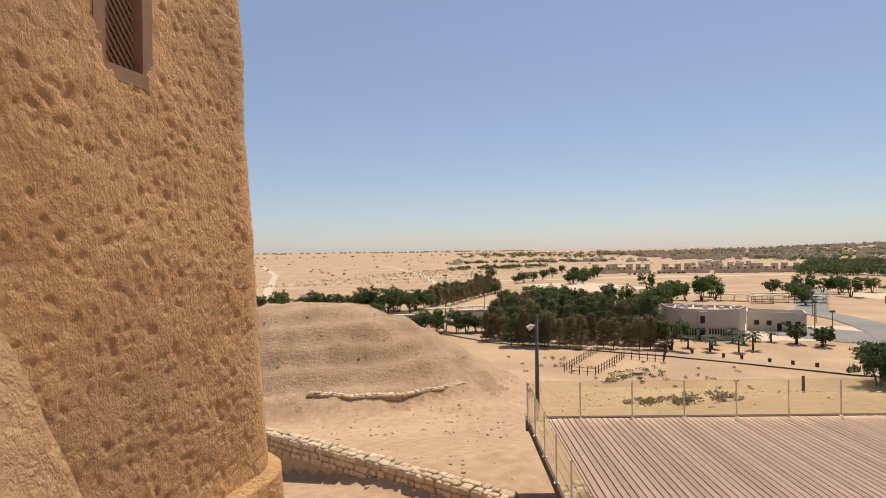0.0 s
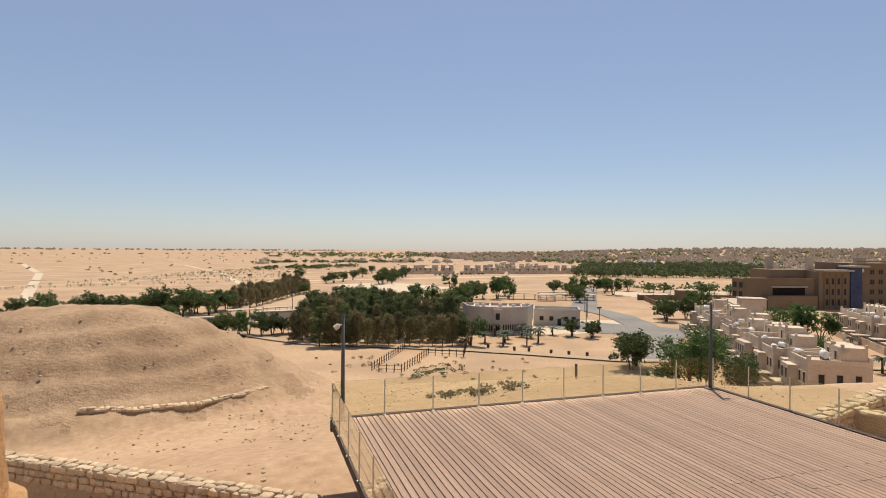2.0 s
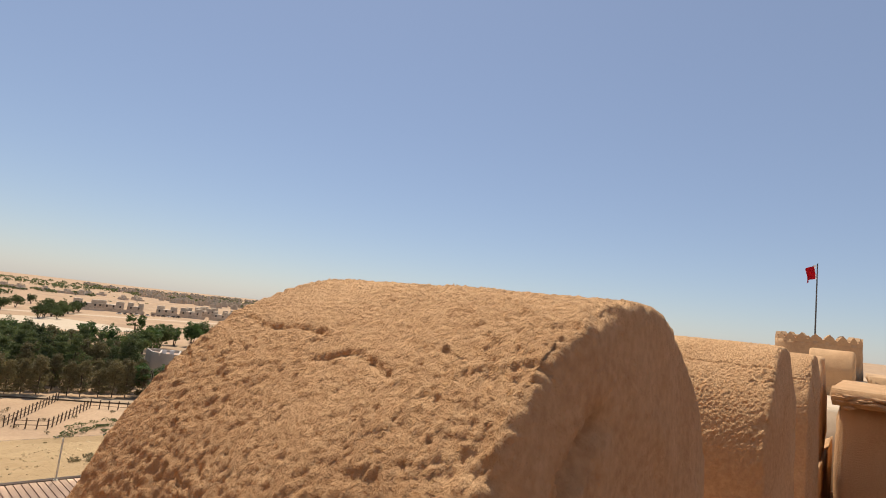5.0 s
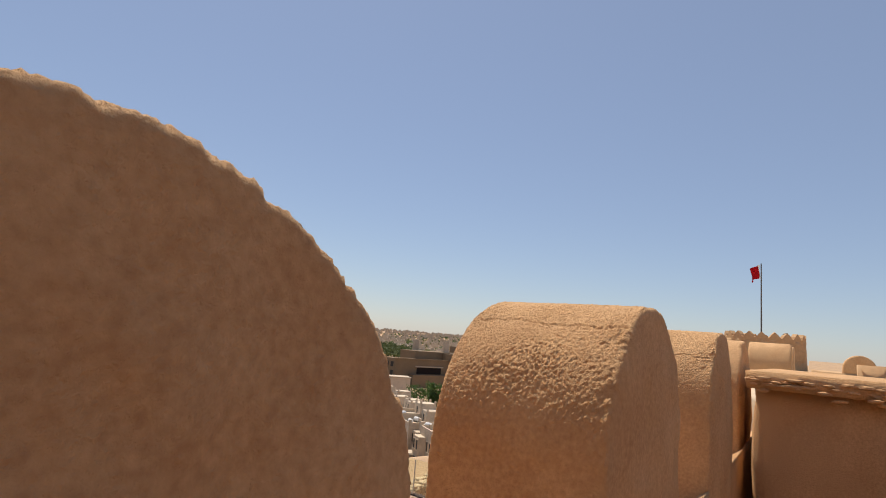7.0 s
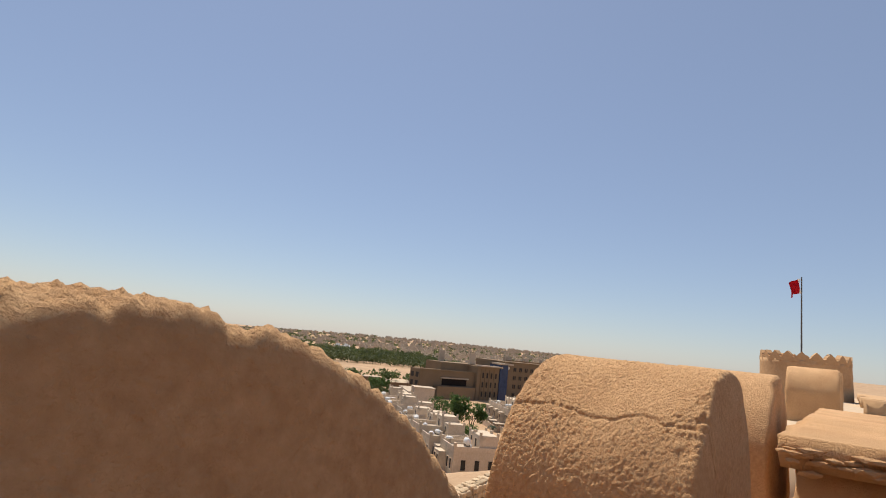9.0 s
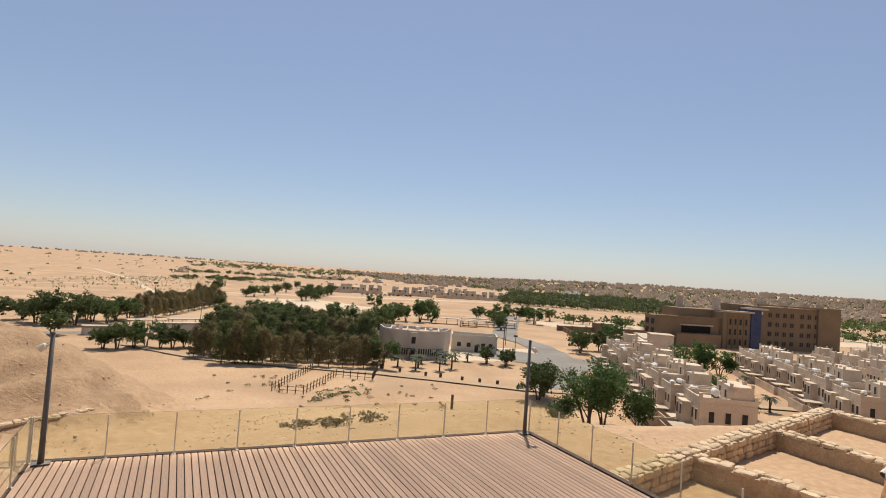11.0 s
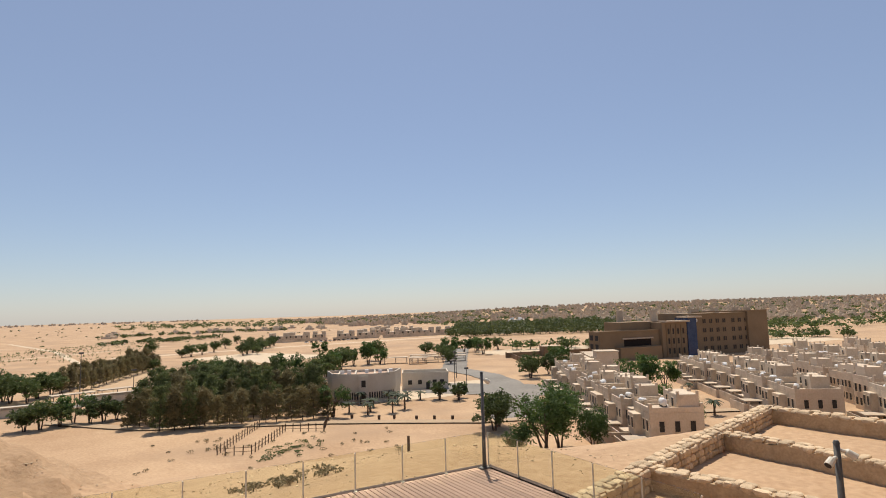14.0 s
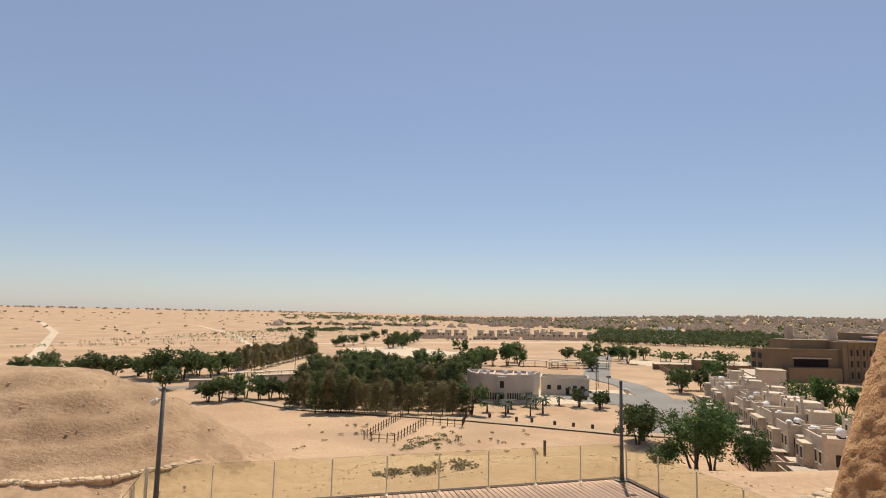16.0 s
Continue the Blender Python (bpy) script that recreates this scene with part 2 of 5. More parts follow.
def spread(lo, hi, dense_lo, dense_hi, step, grow=1.09):
    out = list(np.arange(dense_lo, dense_hi + 1e-6, step))
    s, v = step, dense_hi
    while v < hi:
        s = s * grow
        v += s
        out.append(min(v, hi))
    s, v, low = step, dense_lo, []
    while v > lo:
        s = s * grow
        v -= s
        low.append(max(v, lo))
    return np.array(low[::-1] + out)


def build_ground():
    xs, ys = spread(-4400, 4600, -22, 48, 0.45), spread(-900, 4700, 8, 56, 0.45)
    verts = []
    for y in ys:
        for x in xs:
            z = height(x, y)
            if -60 < x < 130 and -20 < y < 140:
                p = Vector((x * 0.35, y * 0.35, 3.1))
                rough = 0.05 + 0.05 * ease(17, 24, y) * (1 - ease(60, 110, y))
                z += rough * fbm(p, 4)
                r = math.hypot((x + 6.0) / 20.0, (y - 45.0) / 13.0)
                if r < 1.3:
                    k = 1 - ease(0.9, 1.3, r)
                    # weathered rock ledges round the mound
                    st = z * 0.9 + 0.35 * fbm(Vector((x * 0.12, y * 0.12, 7.0)), 3)
                    z += k * (0.16 * math.sin(6.28 * st) + 0.3 * abs(fbm(Vector((x * 0.5, y * 0.5, 1.0)), 4)) - 0.1)
            verts.append((x, y, z))
    nx = len(xs)
    faces = [(j * nx + i, j * nx + i + 1, (j + 1) * nx + i + 1, (j + 1) * nx + i) for j in range(len(ys) - 1) for i in range(nx - 1)]
    me = mesh_of("ground", verts, faces, SAND, True)
    me.materials.append(MOUND)
    for f in me.polygons:
        x, y, z = f.center
        if -40 < x < 40 and 20 < y < 75:
            r = math.hypot((x + 6.0) / 20.0, (y - 45.0) / 13.0)
            if r + 0.16 * fbm(Vector((x * 0.3, y * 0.3, 5.0)), 4) < 0.83:
                f.material_index = 1
    ob = put("ground", me)
    tagged(ob, "pale tan desert sand falling from the fort to a wide plain", "ground", kind="structure")


build_ground()


def strip(name, pts, width, mat, label, category, lift=0.05):
    """A flat way laid along points of the plan, a little above the ground."""
    fine = []
    for (x0, y0), (x1, y1) in zip(pts, pts[1:]):
        k = max(2, int(math.hypot(x1 - x0, y1 - y0) / 4))
        fine += [(x0 + (x1 - x0) * i / k, y0 + (y1 - y0) * i / k) for i in range(k)]
    fine.append(pts[-1])
    verts, faces = [], []
    for i, (x, y) in enumerate(fine):
        a, b = fine[max(0, i - 1)], fine[min(len(fine) - 1, i + 1)]
        dx, dy = b[0] - a[0], b[1] - a[1]
        n = math.hypot(dx, dy)
        w = width * (0.5 + 0.03 * math.sin(i * 1.7))
        for s in (-w, -w * 0.33, w * 0.33, w):
            px, py = x - dy / n * s, y + dx / n * s
            verts.append((px, py, height(px, py) + lift))
        if i:
            for q in range(3):
                o = i * 4 + q
                faces.append((o - 4, o - 3, o + 1, o))
    ob = put(name, mesh_of(name, verts, faces, mat, True))
    return tagged(ob, label, category, kind="structure")


def patch(name, cx, cy, rx, ry, turn, mat, label, lift=0.04, sides=40):
    """A level yard or field with a slightly uneven rim."""
    verts, c, s = [(cx, cy, height(cx, cy) + lift)], math.cos(turn), math.sin(turn)
    for i in range(sides):
        a = 2 * math.pi * i / sides
        q = 1 / max(abs(math.cos(a)), abs(math.sin(a))) ** 0.8 * (1 + 0.05 * math.sin(3.1 * i))
        u, v = rx * q * math.cos(a), ry * q * math.sin(a)
        x, y = cx + u * c - v * s, cy + u * s + v * c
        verts.append((x, y, height(x, y) + lift))
    faces = [(0, 1 + i, 1 + (i + 1) % sides) for i in range(sides)]
    ob = put(name, mesh_of(name, verts, faces, mat))
    return tagged(ob, label, "ground", kind="structure")


# ---------------------------------------------------------------- the fort: parapet, merlons, towers
PITCH, TOP, SILL, THICK = 2.15, 1.66, 0.70, 0.65


def half_width(z, top, radius):
    """Half the width of a round-headed merlon at a height."""
    d = top - z
    return math.sqrt(max(0.0, radius * radius - (radius - d) ** 2)) if d < radius else radius + 0.07 * (d - radius)


def merlon_mesh(seed, top, base, thick, radius=0.57, along=120, across=44, cracks=(), wear=1.0, face_cracks=()):
    """A round-headed block of rough mud plaster; x along the wall, y through it. The inner face is y = 0."""
    prof = []
    side = top - radius - base
    total = 2 * side + math.pi * radius
    for i in range(along + 1):
        s = total * i / along
        if s < side:
            z = base + s
            prof.append((-half_width(z, top, radius), z, -1.0, 0.05))
        elif s > total - side:
            z = base + total - s
            prof.append((half_width(z, top, radius), z, 1.0, 0.05))
        else:
            a = math.pi - (s - side) / radius
            prof.append((radius * math.cos(a), top - radius + radius * math.sin(a), math.cos(a), math.sin(a)))
    verts, faces = [], []
    crumb = random.Random(seed)
    soft = 0.018
    fine = along > 300
    for j in range(across + 1):
        y = thick * j / across
        end = min(y, thick - y)
        inset = soft - math.sqrt(max(0.0, soft * soft - (soft - end) ** 2)) if end < soft else 0.0
        for i, (x, z, nx, nz) in enumerate(prof):
            p = Vector((x * 3 + seed * 9.1, y * 3, z * 3))
            lump = 0.008 * fbm(p * 0.45, 2)
            grit = crumb.uniform(-0.001, 0.001)
            if fine:                                              # crumbs, hand marks and pits left by the trowel
                q = Vector((p.x + 0.3 * p.y, p.y * 0.8 - 0.3 * p.x, p.z))
                pit = noise.noise(q * 24.0)
                chip = noise.noise(q * 44.0 + Vector((seed, 0, 0)))
                patchy = 0.7 + 0.8 * noise.noise(p * 1.6)
                grit += 0.0012 * noise.noise(q * 8.0) + (0.003 * pit - 0.004 * max(0.0, pit - 0.2) + 0.0056 * chip) * patchy
            d = (lump + grit * (0.8 + 0.45 * max(nz, 0))) * wear - inset
            # ragged break along the edges
            if end < 0.09:
                d -= 0.022 * wear * max(0.0, fbm(Vector((x * 16, seed * 3.3 + y * 16, z * 16)), 3)) * (1 - end / 0.09) * (0.25 + 0.75 * max(nz, 0.0)) * (1.3 if y < 0.1 else 0.25)
            s = total * i / along
            for where, wav, deep, y0, y1 in cracks:
                off = s - where - wav * fbm(Vector((y * 6, seed * 2.0, where)), 3)
                if y0 < y < y1 and abs(off) < 0.009:
                    d -= 0.6 * deep * (1 - abs(off) / 0.009)
            verts.append((x + nx * d, y + 0.012 * fbm(p * 1.3, 2) * (1 if end < soft else 0), z + nz * d))
    n = along + 1
    for j in range(across):
        for i in range(along):
            faces.append((j * n + i, j * n + i + 1, (j + 1) * n + i + 1, (j + 1) * n + i))
    # the two flat faces, as rings drawn towards the middle of the block
    for j, sign in ((0, -1), (across, 1)):
        rings = 64 if fine and sign < 0 else 20
        prev = [j * n + i for i in range(n)]
        cz = base + 0.35 * (top - base)
        for r in range(1, rings + 1):
            f = 1 - r / rings
            ids = []
            for i in range(n):
                x0, y0, z0 = verts[j * n + i]
                x, z = x0 * f, base + (z0 - base) * f if z0 > base + 1e-4 else z0
                p = Vector((x * 3 + seed * 5.7, sign * 4.0, z * 3))
                bulge = 0.02 * fbm(p * 0.8, 3) + 0.004 * fbm(p * 6.0, 3)
                if rings > 20:
                    bulge += 0.0016 * noise.noise(p * 22.0) - 0.008 * max(0.0, noise.noise(p * 9.0) - 0.3)
                    for rc, a0, a1, deep in face_cracks:
                        ang = math.degrees(math.atan2(z - (top - radius), x))
                        off = abs(math.hypot(x, z - (top - radius)) - rc - 0.02 * noise.noise(p * 2.5))
                        if a0 < ang < a1 and off < 0.02:
                            bulge -= deep * (1 - off / 0.02) * min(1.0, (ang - a0) / 8, (a1 - ang) / 8)
                verts.append((x, y0 + sign * (bulge * min(1, (1 - f) * 8) + 0.012 * min(1.0, (1 - f) * 10)), z))
                ids.append(len(verts) - 1)
            for i in range(n - 1):
                q = (prev[i], prev[i + 1], ids[i + 1], ids[i])
                faces.append(q[::-1] if sign < 0 else q)
            prev = ids
    return verts, [tuple(reversed(f)) for f in faces]


def merlon(seed, x, y0=0.0, top=TOP, thick=THICK, radius=0.57, cracks=(), label="", group="merlons on the parapet", along=120, across=44, base=0.15, turn=0, face_cracks=()):
    v, f = merlon_mesh(seed, top, base, thick, radius, along, across, cracks, 1.0, face_cracks)
    ob = put("merlon", mesh_of("merlon", v, f, MUD, True), None, pose(x, y0, 0, 0, 0, turn))
    return tagged(ob, label or "round-headed merlon of rough tan mud plaster", "merlon", group)


merlon(1, -0.5 * PITCH + 0.13, along=240, across=80)
merlon(2, 0.5 * PITCH, cracks=((1.5, 0.03, 0.014, 0.38, 0.6), (1.44, 0.025, 0.012, 0.2, 0.36)), face_cracks=((0.44, 108, 178, 0.06),), label="round-headed mud merlon with a crumbling cracked top", along=720, across=165)
merlon(3, 1.5 * PITCH, cracks=((1.5, 0.05, 0.012, 0.02, 0.62),), label="round-headed mud merlon with a long crack across", along=720, across=165)
merlon(4, 2.5 * PITCH, 0.0, cracks=((1.38, 0.06, 0.012, 0.0, 0.7),), label="round-headed mud merlon with a wavy crack below its top", along=720, across=165)
merlon(5, 3.5 * PITCH, 0.04, top=1.68, label="weathered mud merlon with a broken edge")


def rough_block(name, x0, x1, y0, y1, z0, z1, mat, amp=0.02, step=0.08, seed=0, label="", category="wall", kind="structure", soft=0.04, m=None):
    """A block of plastered masonry with a wavy, slightly rounded surface."""
    bm = bmesh.new()
    slab(bm, x0, x1, y0, y1, z0, z1)
    for axis, lo, hi in ((0, x0, x1), (1, y0, y1), (2, z0, z1)):
        cuts = min(90, int((hi - lo) / step))
        for i in range(1, cuts):
            co, no = Vector((0, 0, 0)), Vector((0, 0, 0))
            co[axis], no[axis] = lo + (hi - lo) * i / cuts, 1
            bmesh.ops.bisect_plane(bm, geom=bm.verts[:] + bm.edges[:] + bm.faces[:], plane_co=co, plane_no=no)
    mid = Vector(((x0 + x1) / 2, (y0 + y1) / 2, (z0 + z1) / 2))
    for v in bm.verts:
        p = v.co
        near = sorted((p.x - x0, x1 - p.x, p.y - y0, y1 - p.y, p.z - z0, z1 - p.z))
        d = (mid - p).normalized()
        pull = soft * max(0.0, 1 - near[1] / soft) if near[1] < soft else 0.0
        q = p * 2.2 + Vector((seed * 7.7, 0, 0))
        v.co = p + d * (pull * 0.5 + amp * fbm(q, 4))
    me = bpy.data.meshes.new(name)
    bm.to_mesh(me)
    bm.free()
    me.materials.append(mat)
    me.polygons.foreach_set("use_smooth", [True] * len(me.polygons))
    ob = put(name, me, None, m)
    return tagged(ob, label, category, kind=kind)


par = rough_block("wall_parapet", -9.0, 9.4, 0.0, 0.64, -0.3, SILL, MUD, 0.018, 0.1, 3, "tan mud-plastered parapet with sills sloping outwards", "parapet wall", soft=0.06)
for v in par.data.vertices:                                       # the sills fall to the outside
    v.co.z -= 0.46 * (v.co.z + 0.3) / (SILL + 0.3) * max(0.0, v.co.y) / 0.64
rough_block("wall_fort_outer", -9.0, 60.0, 0.02, 0.62, -7.5, -0.28, MUD_FAR, 0.03, 0.6, 5, "outer curtain wall of the fort in mud plaster", "wall")
# unseen floor, darkened so the shaded side of the parapet stays dim
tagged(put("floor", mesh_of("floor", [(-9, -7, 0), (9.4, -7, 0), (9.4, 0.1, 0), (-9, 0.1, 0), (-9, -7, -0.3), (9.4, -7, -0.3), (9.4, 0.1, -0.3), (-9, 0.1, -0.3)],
       [(0, 1, 2, 3), (7, 6, 5, 4), (0, 4, 5, 1), (1, 5, 6, 2), (2, 6, 7, 3), (3, 7, 4, 0)], DIM_FLOOR)), "unseen floor of the wall walk, coloured dark to cut bounced light", "floor", kind="structure")
rough_block("wall_inner", -9.0, 6.0, -7.4, -7.0, -0.3, 2.6, MUD, 0.02, 0.35, 6, "plain mud wall behind the wall walk", "wall")

# the room that closes the wall walk, with its flat roof and crumbling edge
rough_block("wall_room", 6.27, 10.4, -6.5, -0.10, 0.0, 1.28, MUD, 0.025, 0.16, 7, "shaded mud-plastered wall of a low room", "wall", soft=0.08)
rough_block("roof_room", 6.15, 10.5, -6.6, -0.06, 1.27, 1.41, MUD, 0.035, 0.06, 8, "flat mud roof with a crumbling projecting edge", "roof", soft=0.03)
rough_block("wall_pilaster", 5.95, 6.27, -2.0, -1.2, 0.0, 1.15, MUD, 0.02, 0.16, 9, "shallow mud-plastered pier", "wall", soft=0.06)
rough_block("wall_low", 10.5, 10.9, -6.5, -1.05, 0.9, 1.56, MUD_FAR, 0.02, 0.3, 10, "low mud wall behind the roof", "wall")
rough_block("roof_far", 10.9, 60.0, -14.0, 1.4, -0.4, 0.9, ROOF, 0.03, 1.5, 12, "dusty flat roofs of the fort", "roof")
for i, (mx, my) in enumerate(((17.2, -0.15), (19.4, -0.15))):
    merlon(11 + i, mx, my, top=1.98, thick=0.9, radius=0.62, along=60, across=20, base=0.85, label="distant round-headed mud merlon", group="far merlons")
rough_block("wall_cross", 26.0, 26.6, -14.0, -0.6, -0.3, 1.35, MUD_FAR, 0.03, 0.5, 13, "mud wall across the far roofs", "wall")
for i in range(7):
    merlon(21 + i, 26.6, -2.0 - 1.45 * i, top=2.02, thick=0.55, radius=0.5, along=40, across=10, base=1.3, label="small far merlon on the cross wall", group="merlons on the cross wall", turn=90)


def round_tower(cx, cy, radius_at, z0, z1, nt, nz, mat, t0=0.0, t1=360.0, hole=None, amp=0.03):
    verts, faces = [], []
    full = abs(t1 - t0) >= 360
    cols = nt if full else nt + 1
    for j in range(nz + 1):
        z = z0 + (z1 - z0) * j / nz
        for i in range(cols):
            a = radians(t0 + (t1 - t0) * i / nt)
            r = radius_at(z)
            p = Vector((math.cos(a) * r, math.sin(a) * r, z))
            r += amp * fbm(p * 0.7, 3) + 0.012 * fbm(Vector((p.x * 5, p.y * 5, p.z * 2.4)), 4)
            verts.append((cx + math.cos(a) * r, cy + math.sin(a) * r, z))
    for j in range(nz):
        z = z0 + (z1 - z0) * (j + 0.5) / nz
        for i in range(nt):
            a = t0 + (t1 - t0) * (i + 0.5) / nt
            if hole and hole[0] < a < hole[1] and hole[2] < z < hole[3]:
                continue
            k = (i + 1) % cols
            faces.append((j * cols + i, j * cols + k, (j + 1) * cols + k, (j + 1) * cols + i))
    if full:
        verts.append((cx, cy, z1))
        faces += [(nz * cols + i, nz * cols + (i + 1) % cols, len(verts) - 1) for i in range(cols)]
    return mesh_of("round_tower", verts, faces, mat, True)


# corner tower beside the first opening: a battered block with rounded corners
FACE_P, FACE_D = Vector((-1.62, 3.41, 0)), Vector((0.34, 0.94, 0)).normalized()
FACE_N = Vector((FACE_D.y, -FACE_D.x, 0))
WIN = (-0.13, 0.17, 2.30, 3.15)                                    # along the face from FACE_P, and up


def batter(z):
    """How far the tower's foot stands out at a height."""
    if z > -0.1:
        return 0.045 * max(0.0, 3.7 - z)
    return 0.26 + 0.1 * min(1.5, -0.1 - z)


def corner_tower():
    corner = FACE_P + FACE_D * 1.22
    plan, normals = [], []
    back = Vector((-0.94, 0.34, 0))
    n = 360
    for i in range(n):                                             # the long face beside the opening
        plan.append(FACE_P + FACE_D * (-4.2 + (4.2 + 1.22 - 0.25) * i / (n - 1)))
        normals.append(FACE_N)
    centre = corner - FACE_D * 0.25 - FACE_N * 0.25
    for i in range(1, 13):                                         # the rounded corner
        a = radians(90 * i / 12)
        d = FACE_N * math.cos(a) + FACE_D * math.sin(a)
        plan.append(centre + d * 0.25)
        normals.append(d)
    for i in range(1, 24):
        plan.append(corner - FACE_N * 0.25 + back * (6.5 * i / 23))
        normals.append(FACE_D)
    zs = list(np.arange(-8, -1.5, 0.25)) + list(np.arange(-1.5, 3.9, 0.0145)) + list(np.arange(3.9, 7.01, 0.2))
    verts, faces = [], []
    for z in zs:
        for p, d in zip(plan, normals):
            q = Vector((p.x, p.y, z))
            o = batter(z) + 0.03 * fbm(q * 0.7, 3)
            if -1.6 < z < 3.95:                                    # slanting trowel chips
                w = Vector((p.x * 22 + z * 9, p.y * 22 + z * 9, z * 20 - p.y * 8))
                chip = noise.noise(w * 0.9)
                o += 0.005 * noise.noise(w * 0.3) - 0.017 * max(0.0, chip - 0.12) + 0.0045 * noise.noise(w * 1.9)
            verts.append(p + d * o + Vector((0, 0, z)))
    m = len(plan)
    for j in range(len(zs) - 1):
        zc = (zs[j] + zs[j + 1]) / 2
        for i in range(m - 1):
            s = (plan[i] + plan[i + 1]).dot(FACE_D) / 2 - FACE_P.dot(FACE_D)
            if i < n - 1 and WIN[0] < s < WIN[1] and WIN[2] < zc < WIN[3]:
                continue
            faces.append((j * m + i, j * m + i + 1, (j + 1) * m + i + 1, (j + 1) * m + i))
    ob = put("corner_tower", mesh_of("corner_tower", verts, faces, MUD_TOWER, True))
    tagged(ob, "corner tower in coarse streaked brown mud plaster", "tower", kind="structure")


corner_tower()


def lattice_window():
    w, h = WIN[1] - WIN[0], WIN[3] - WIN[2]
    at = FACE_P + FACE_D * ((WIN[0] + WIN[1]) / 2) + FACE_N * (batter(2.7) + 0.0)
    m = Matrix(((FACE_D.x, FACE_N.x, 0, at.x), (FACE_D.y, FACE_N.y, 0, at.y), (0, 0, 1, WIN[2]), (0, 0, 0, 1)))
    # local: x across the window, y inwards is negative, z up
    t = thing("window_1", "small recessed window with a wooden diamond lattice", "window", m, kind="structure")
    part("window_frame", slab(slab(box(-w / 2 - 0.04, -w / 2 + 0.03, -0.2, 0.01, -0.04, h), w / 2 - 0.03, w / 2 + 0.04, -0.2, 0.01, -0.04, h), -w / 2, w / 2, -0.2, 0.02, -0.05, 0.025), LATTICE, t)
    bm = bmesh.new()
    k = 0.052
    for s in (1, -1):
        for i in range(-16, 26):
            q = i * k
            pts = []
            for x in (-w / 2, w / 2):
                pts.append((x, (x * s) * 1.25 + q))
            (xa, za), (xb, zb) = pts
            # clip to the opening
            lo, hi = 0.0, h
            if max(za, zb) < lo or min(za, zb) > hi:
                continue
            def cut(z):
                return xa + (xb - xa) * (z - za) / (zb - za)
            if za < lo: xa, za = cut(lo), lo
            if zb < lo: xb, zb = cut(lo), lo
            if za > hi: xa, za = cut(hi), hi
            if zb > hi: xb, zb = cut(hi), hi
            tube(bm, [(xa, -0.06 - 0.006 * s, za), (xb, -0.06 - 0.006 * s, zb)], [0.0075, 0.0075], 4)
    part("lattice", bm, LATTICE, t)
    part("backing", box(-w / 2 - 0.05, w / 2 + 0.05, -0.34, -0.3, -0.1, h + 0.1), VOID, t)


lattice_window()


# gate tower with a flag, far along the wall
def flag_tower():
    cx, cy, rad = 41.5, 1.85, 2.2
    t = thing("gate_tower", "round mud tower with pointed crenellations", "tower", pose(cx, cy, 0), kind="structure")
    me = round_tower(0, 0, lambda z: rad + 0.05 * max(0, 2.5 - z), -6.0, 2.85, 72, 40, MUD_FAR)
    put("wall", me, t)
    for i in range(20):
        a = 2 * math.pi * i / 20
        bm = bmesh.new()
        w, d = 0.36, 0.3
        outline = [(-w, 0), (-w, 0.2), (-0.24, 0.26), (-0.2, 0.36), (0, 0.55), (0.2, 0.36), (0.24, 0.26), (w, 0.2), (w, 0)]
        fr = [bm.verts.new((x, -d, z)) for x, z in outline]
        bk = [bm.verts.new((x, 0, z)) for x, z in outline]
        bm.faces.new(fr)
        bm.faces.new(bk[::-1])
        for k in range(len(outline)):
            q = (k + 1) % len(outline)
            bm.faces.new((fr[q], fr[k], bk[k], bk[q]))
        ob = part("crenel", bm, MUD_FAR, t)
        ob.matrix_basis = pose(rad * math.cos(a), rad * math.sin(a), 2.75, 0, 0, math.degrees(a) - 90)
    for a in (200, 235, 300):
        q = radians(a)
        o = part("niche", box(-0.5, 0.5, -0.06, 0.05, 1.7, 2.3, 0.02), MUD_FAR, t)
        o.matrix_basis = pose((rad + 0.02) * math.cos(q), (rad + 0.02) * math.sin(q), 0, 0, 0, a - 90)
    f = thing("flag_pole", "slim metal pole flying a red and white flag", "flag pole", pose(cx - 0.8, cy + 0.1, 2.85))
    part("pole", tube(bmesh.new(), [(0, 0, 0), (0, 0, 4.7)], [0.05, 0.035], 8), STEEL, f)
    for nm, x0, x1, mt in (("hoist", 0.04, 0.3, FLAG_WHITE), ("fly", 0.3, 1.0, FLAG_RED)):
        bm = bmesh.new()
        nxs, nzs = 9, 7
        g = [[bm.verts.new((-0.3 * (x0 + (x1 - x0) * i / nxs) ** 1.0 * 1.6, 0.55 * (x0 + (x1 - x0) * i / nxs) + 0.09 * math.sin(9 * (x0 + (x1 - x0) * i / nxs) + 0.4 * j), 4.6 - 0.12 * j - 0.35 * (x0 + (x1 - x0) * i / nxs) ** 2)) for i in range(nxs + 1)] for j in range(nzs + 1)]
        for j in range(nzs):
            for i in range(nxs):
                bm.faces.new((g[j][i], g[j + 1][i], g[j + 1][i + 1], g[j][i + 1]))
        bmesh.ops.solidify(bm, geom=bm.faces[:], thickness=0.008)
        part(nm, bm, mt, f)


flag_tower()
rough_block("wall_far", 33.0, 60.0, -6.0, -0.6, 0.9, 1.3, MUD_FAR, 0.03, 0.8, 15, "mud walls by the gate tower", "wall")

# ---------------------------------------------------------------- the timber deck with its glass rail
DA, DB = Vector((3.55, 15.1, 0)), Vector((15.8, 13.6, 0))     # far corners
DU = (DB - DA).normalized()                                     # along the far edge
DV = Vector((DU.y, -DU.x, 0))                                   # towards the fort
DECK_Z, DECK_W, DECK_L = -3.15, (DB - DA).length, 13.4
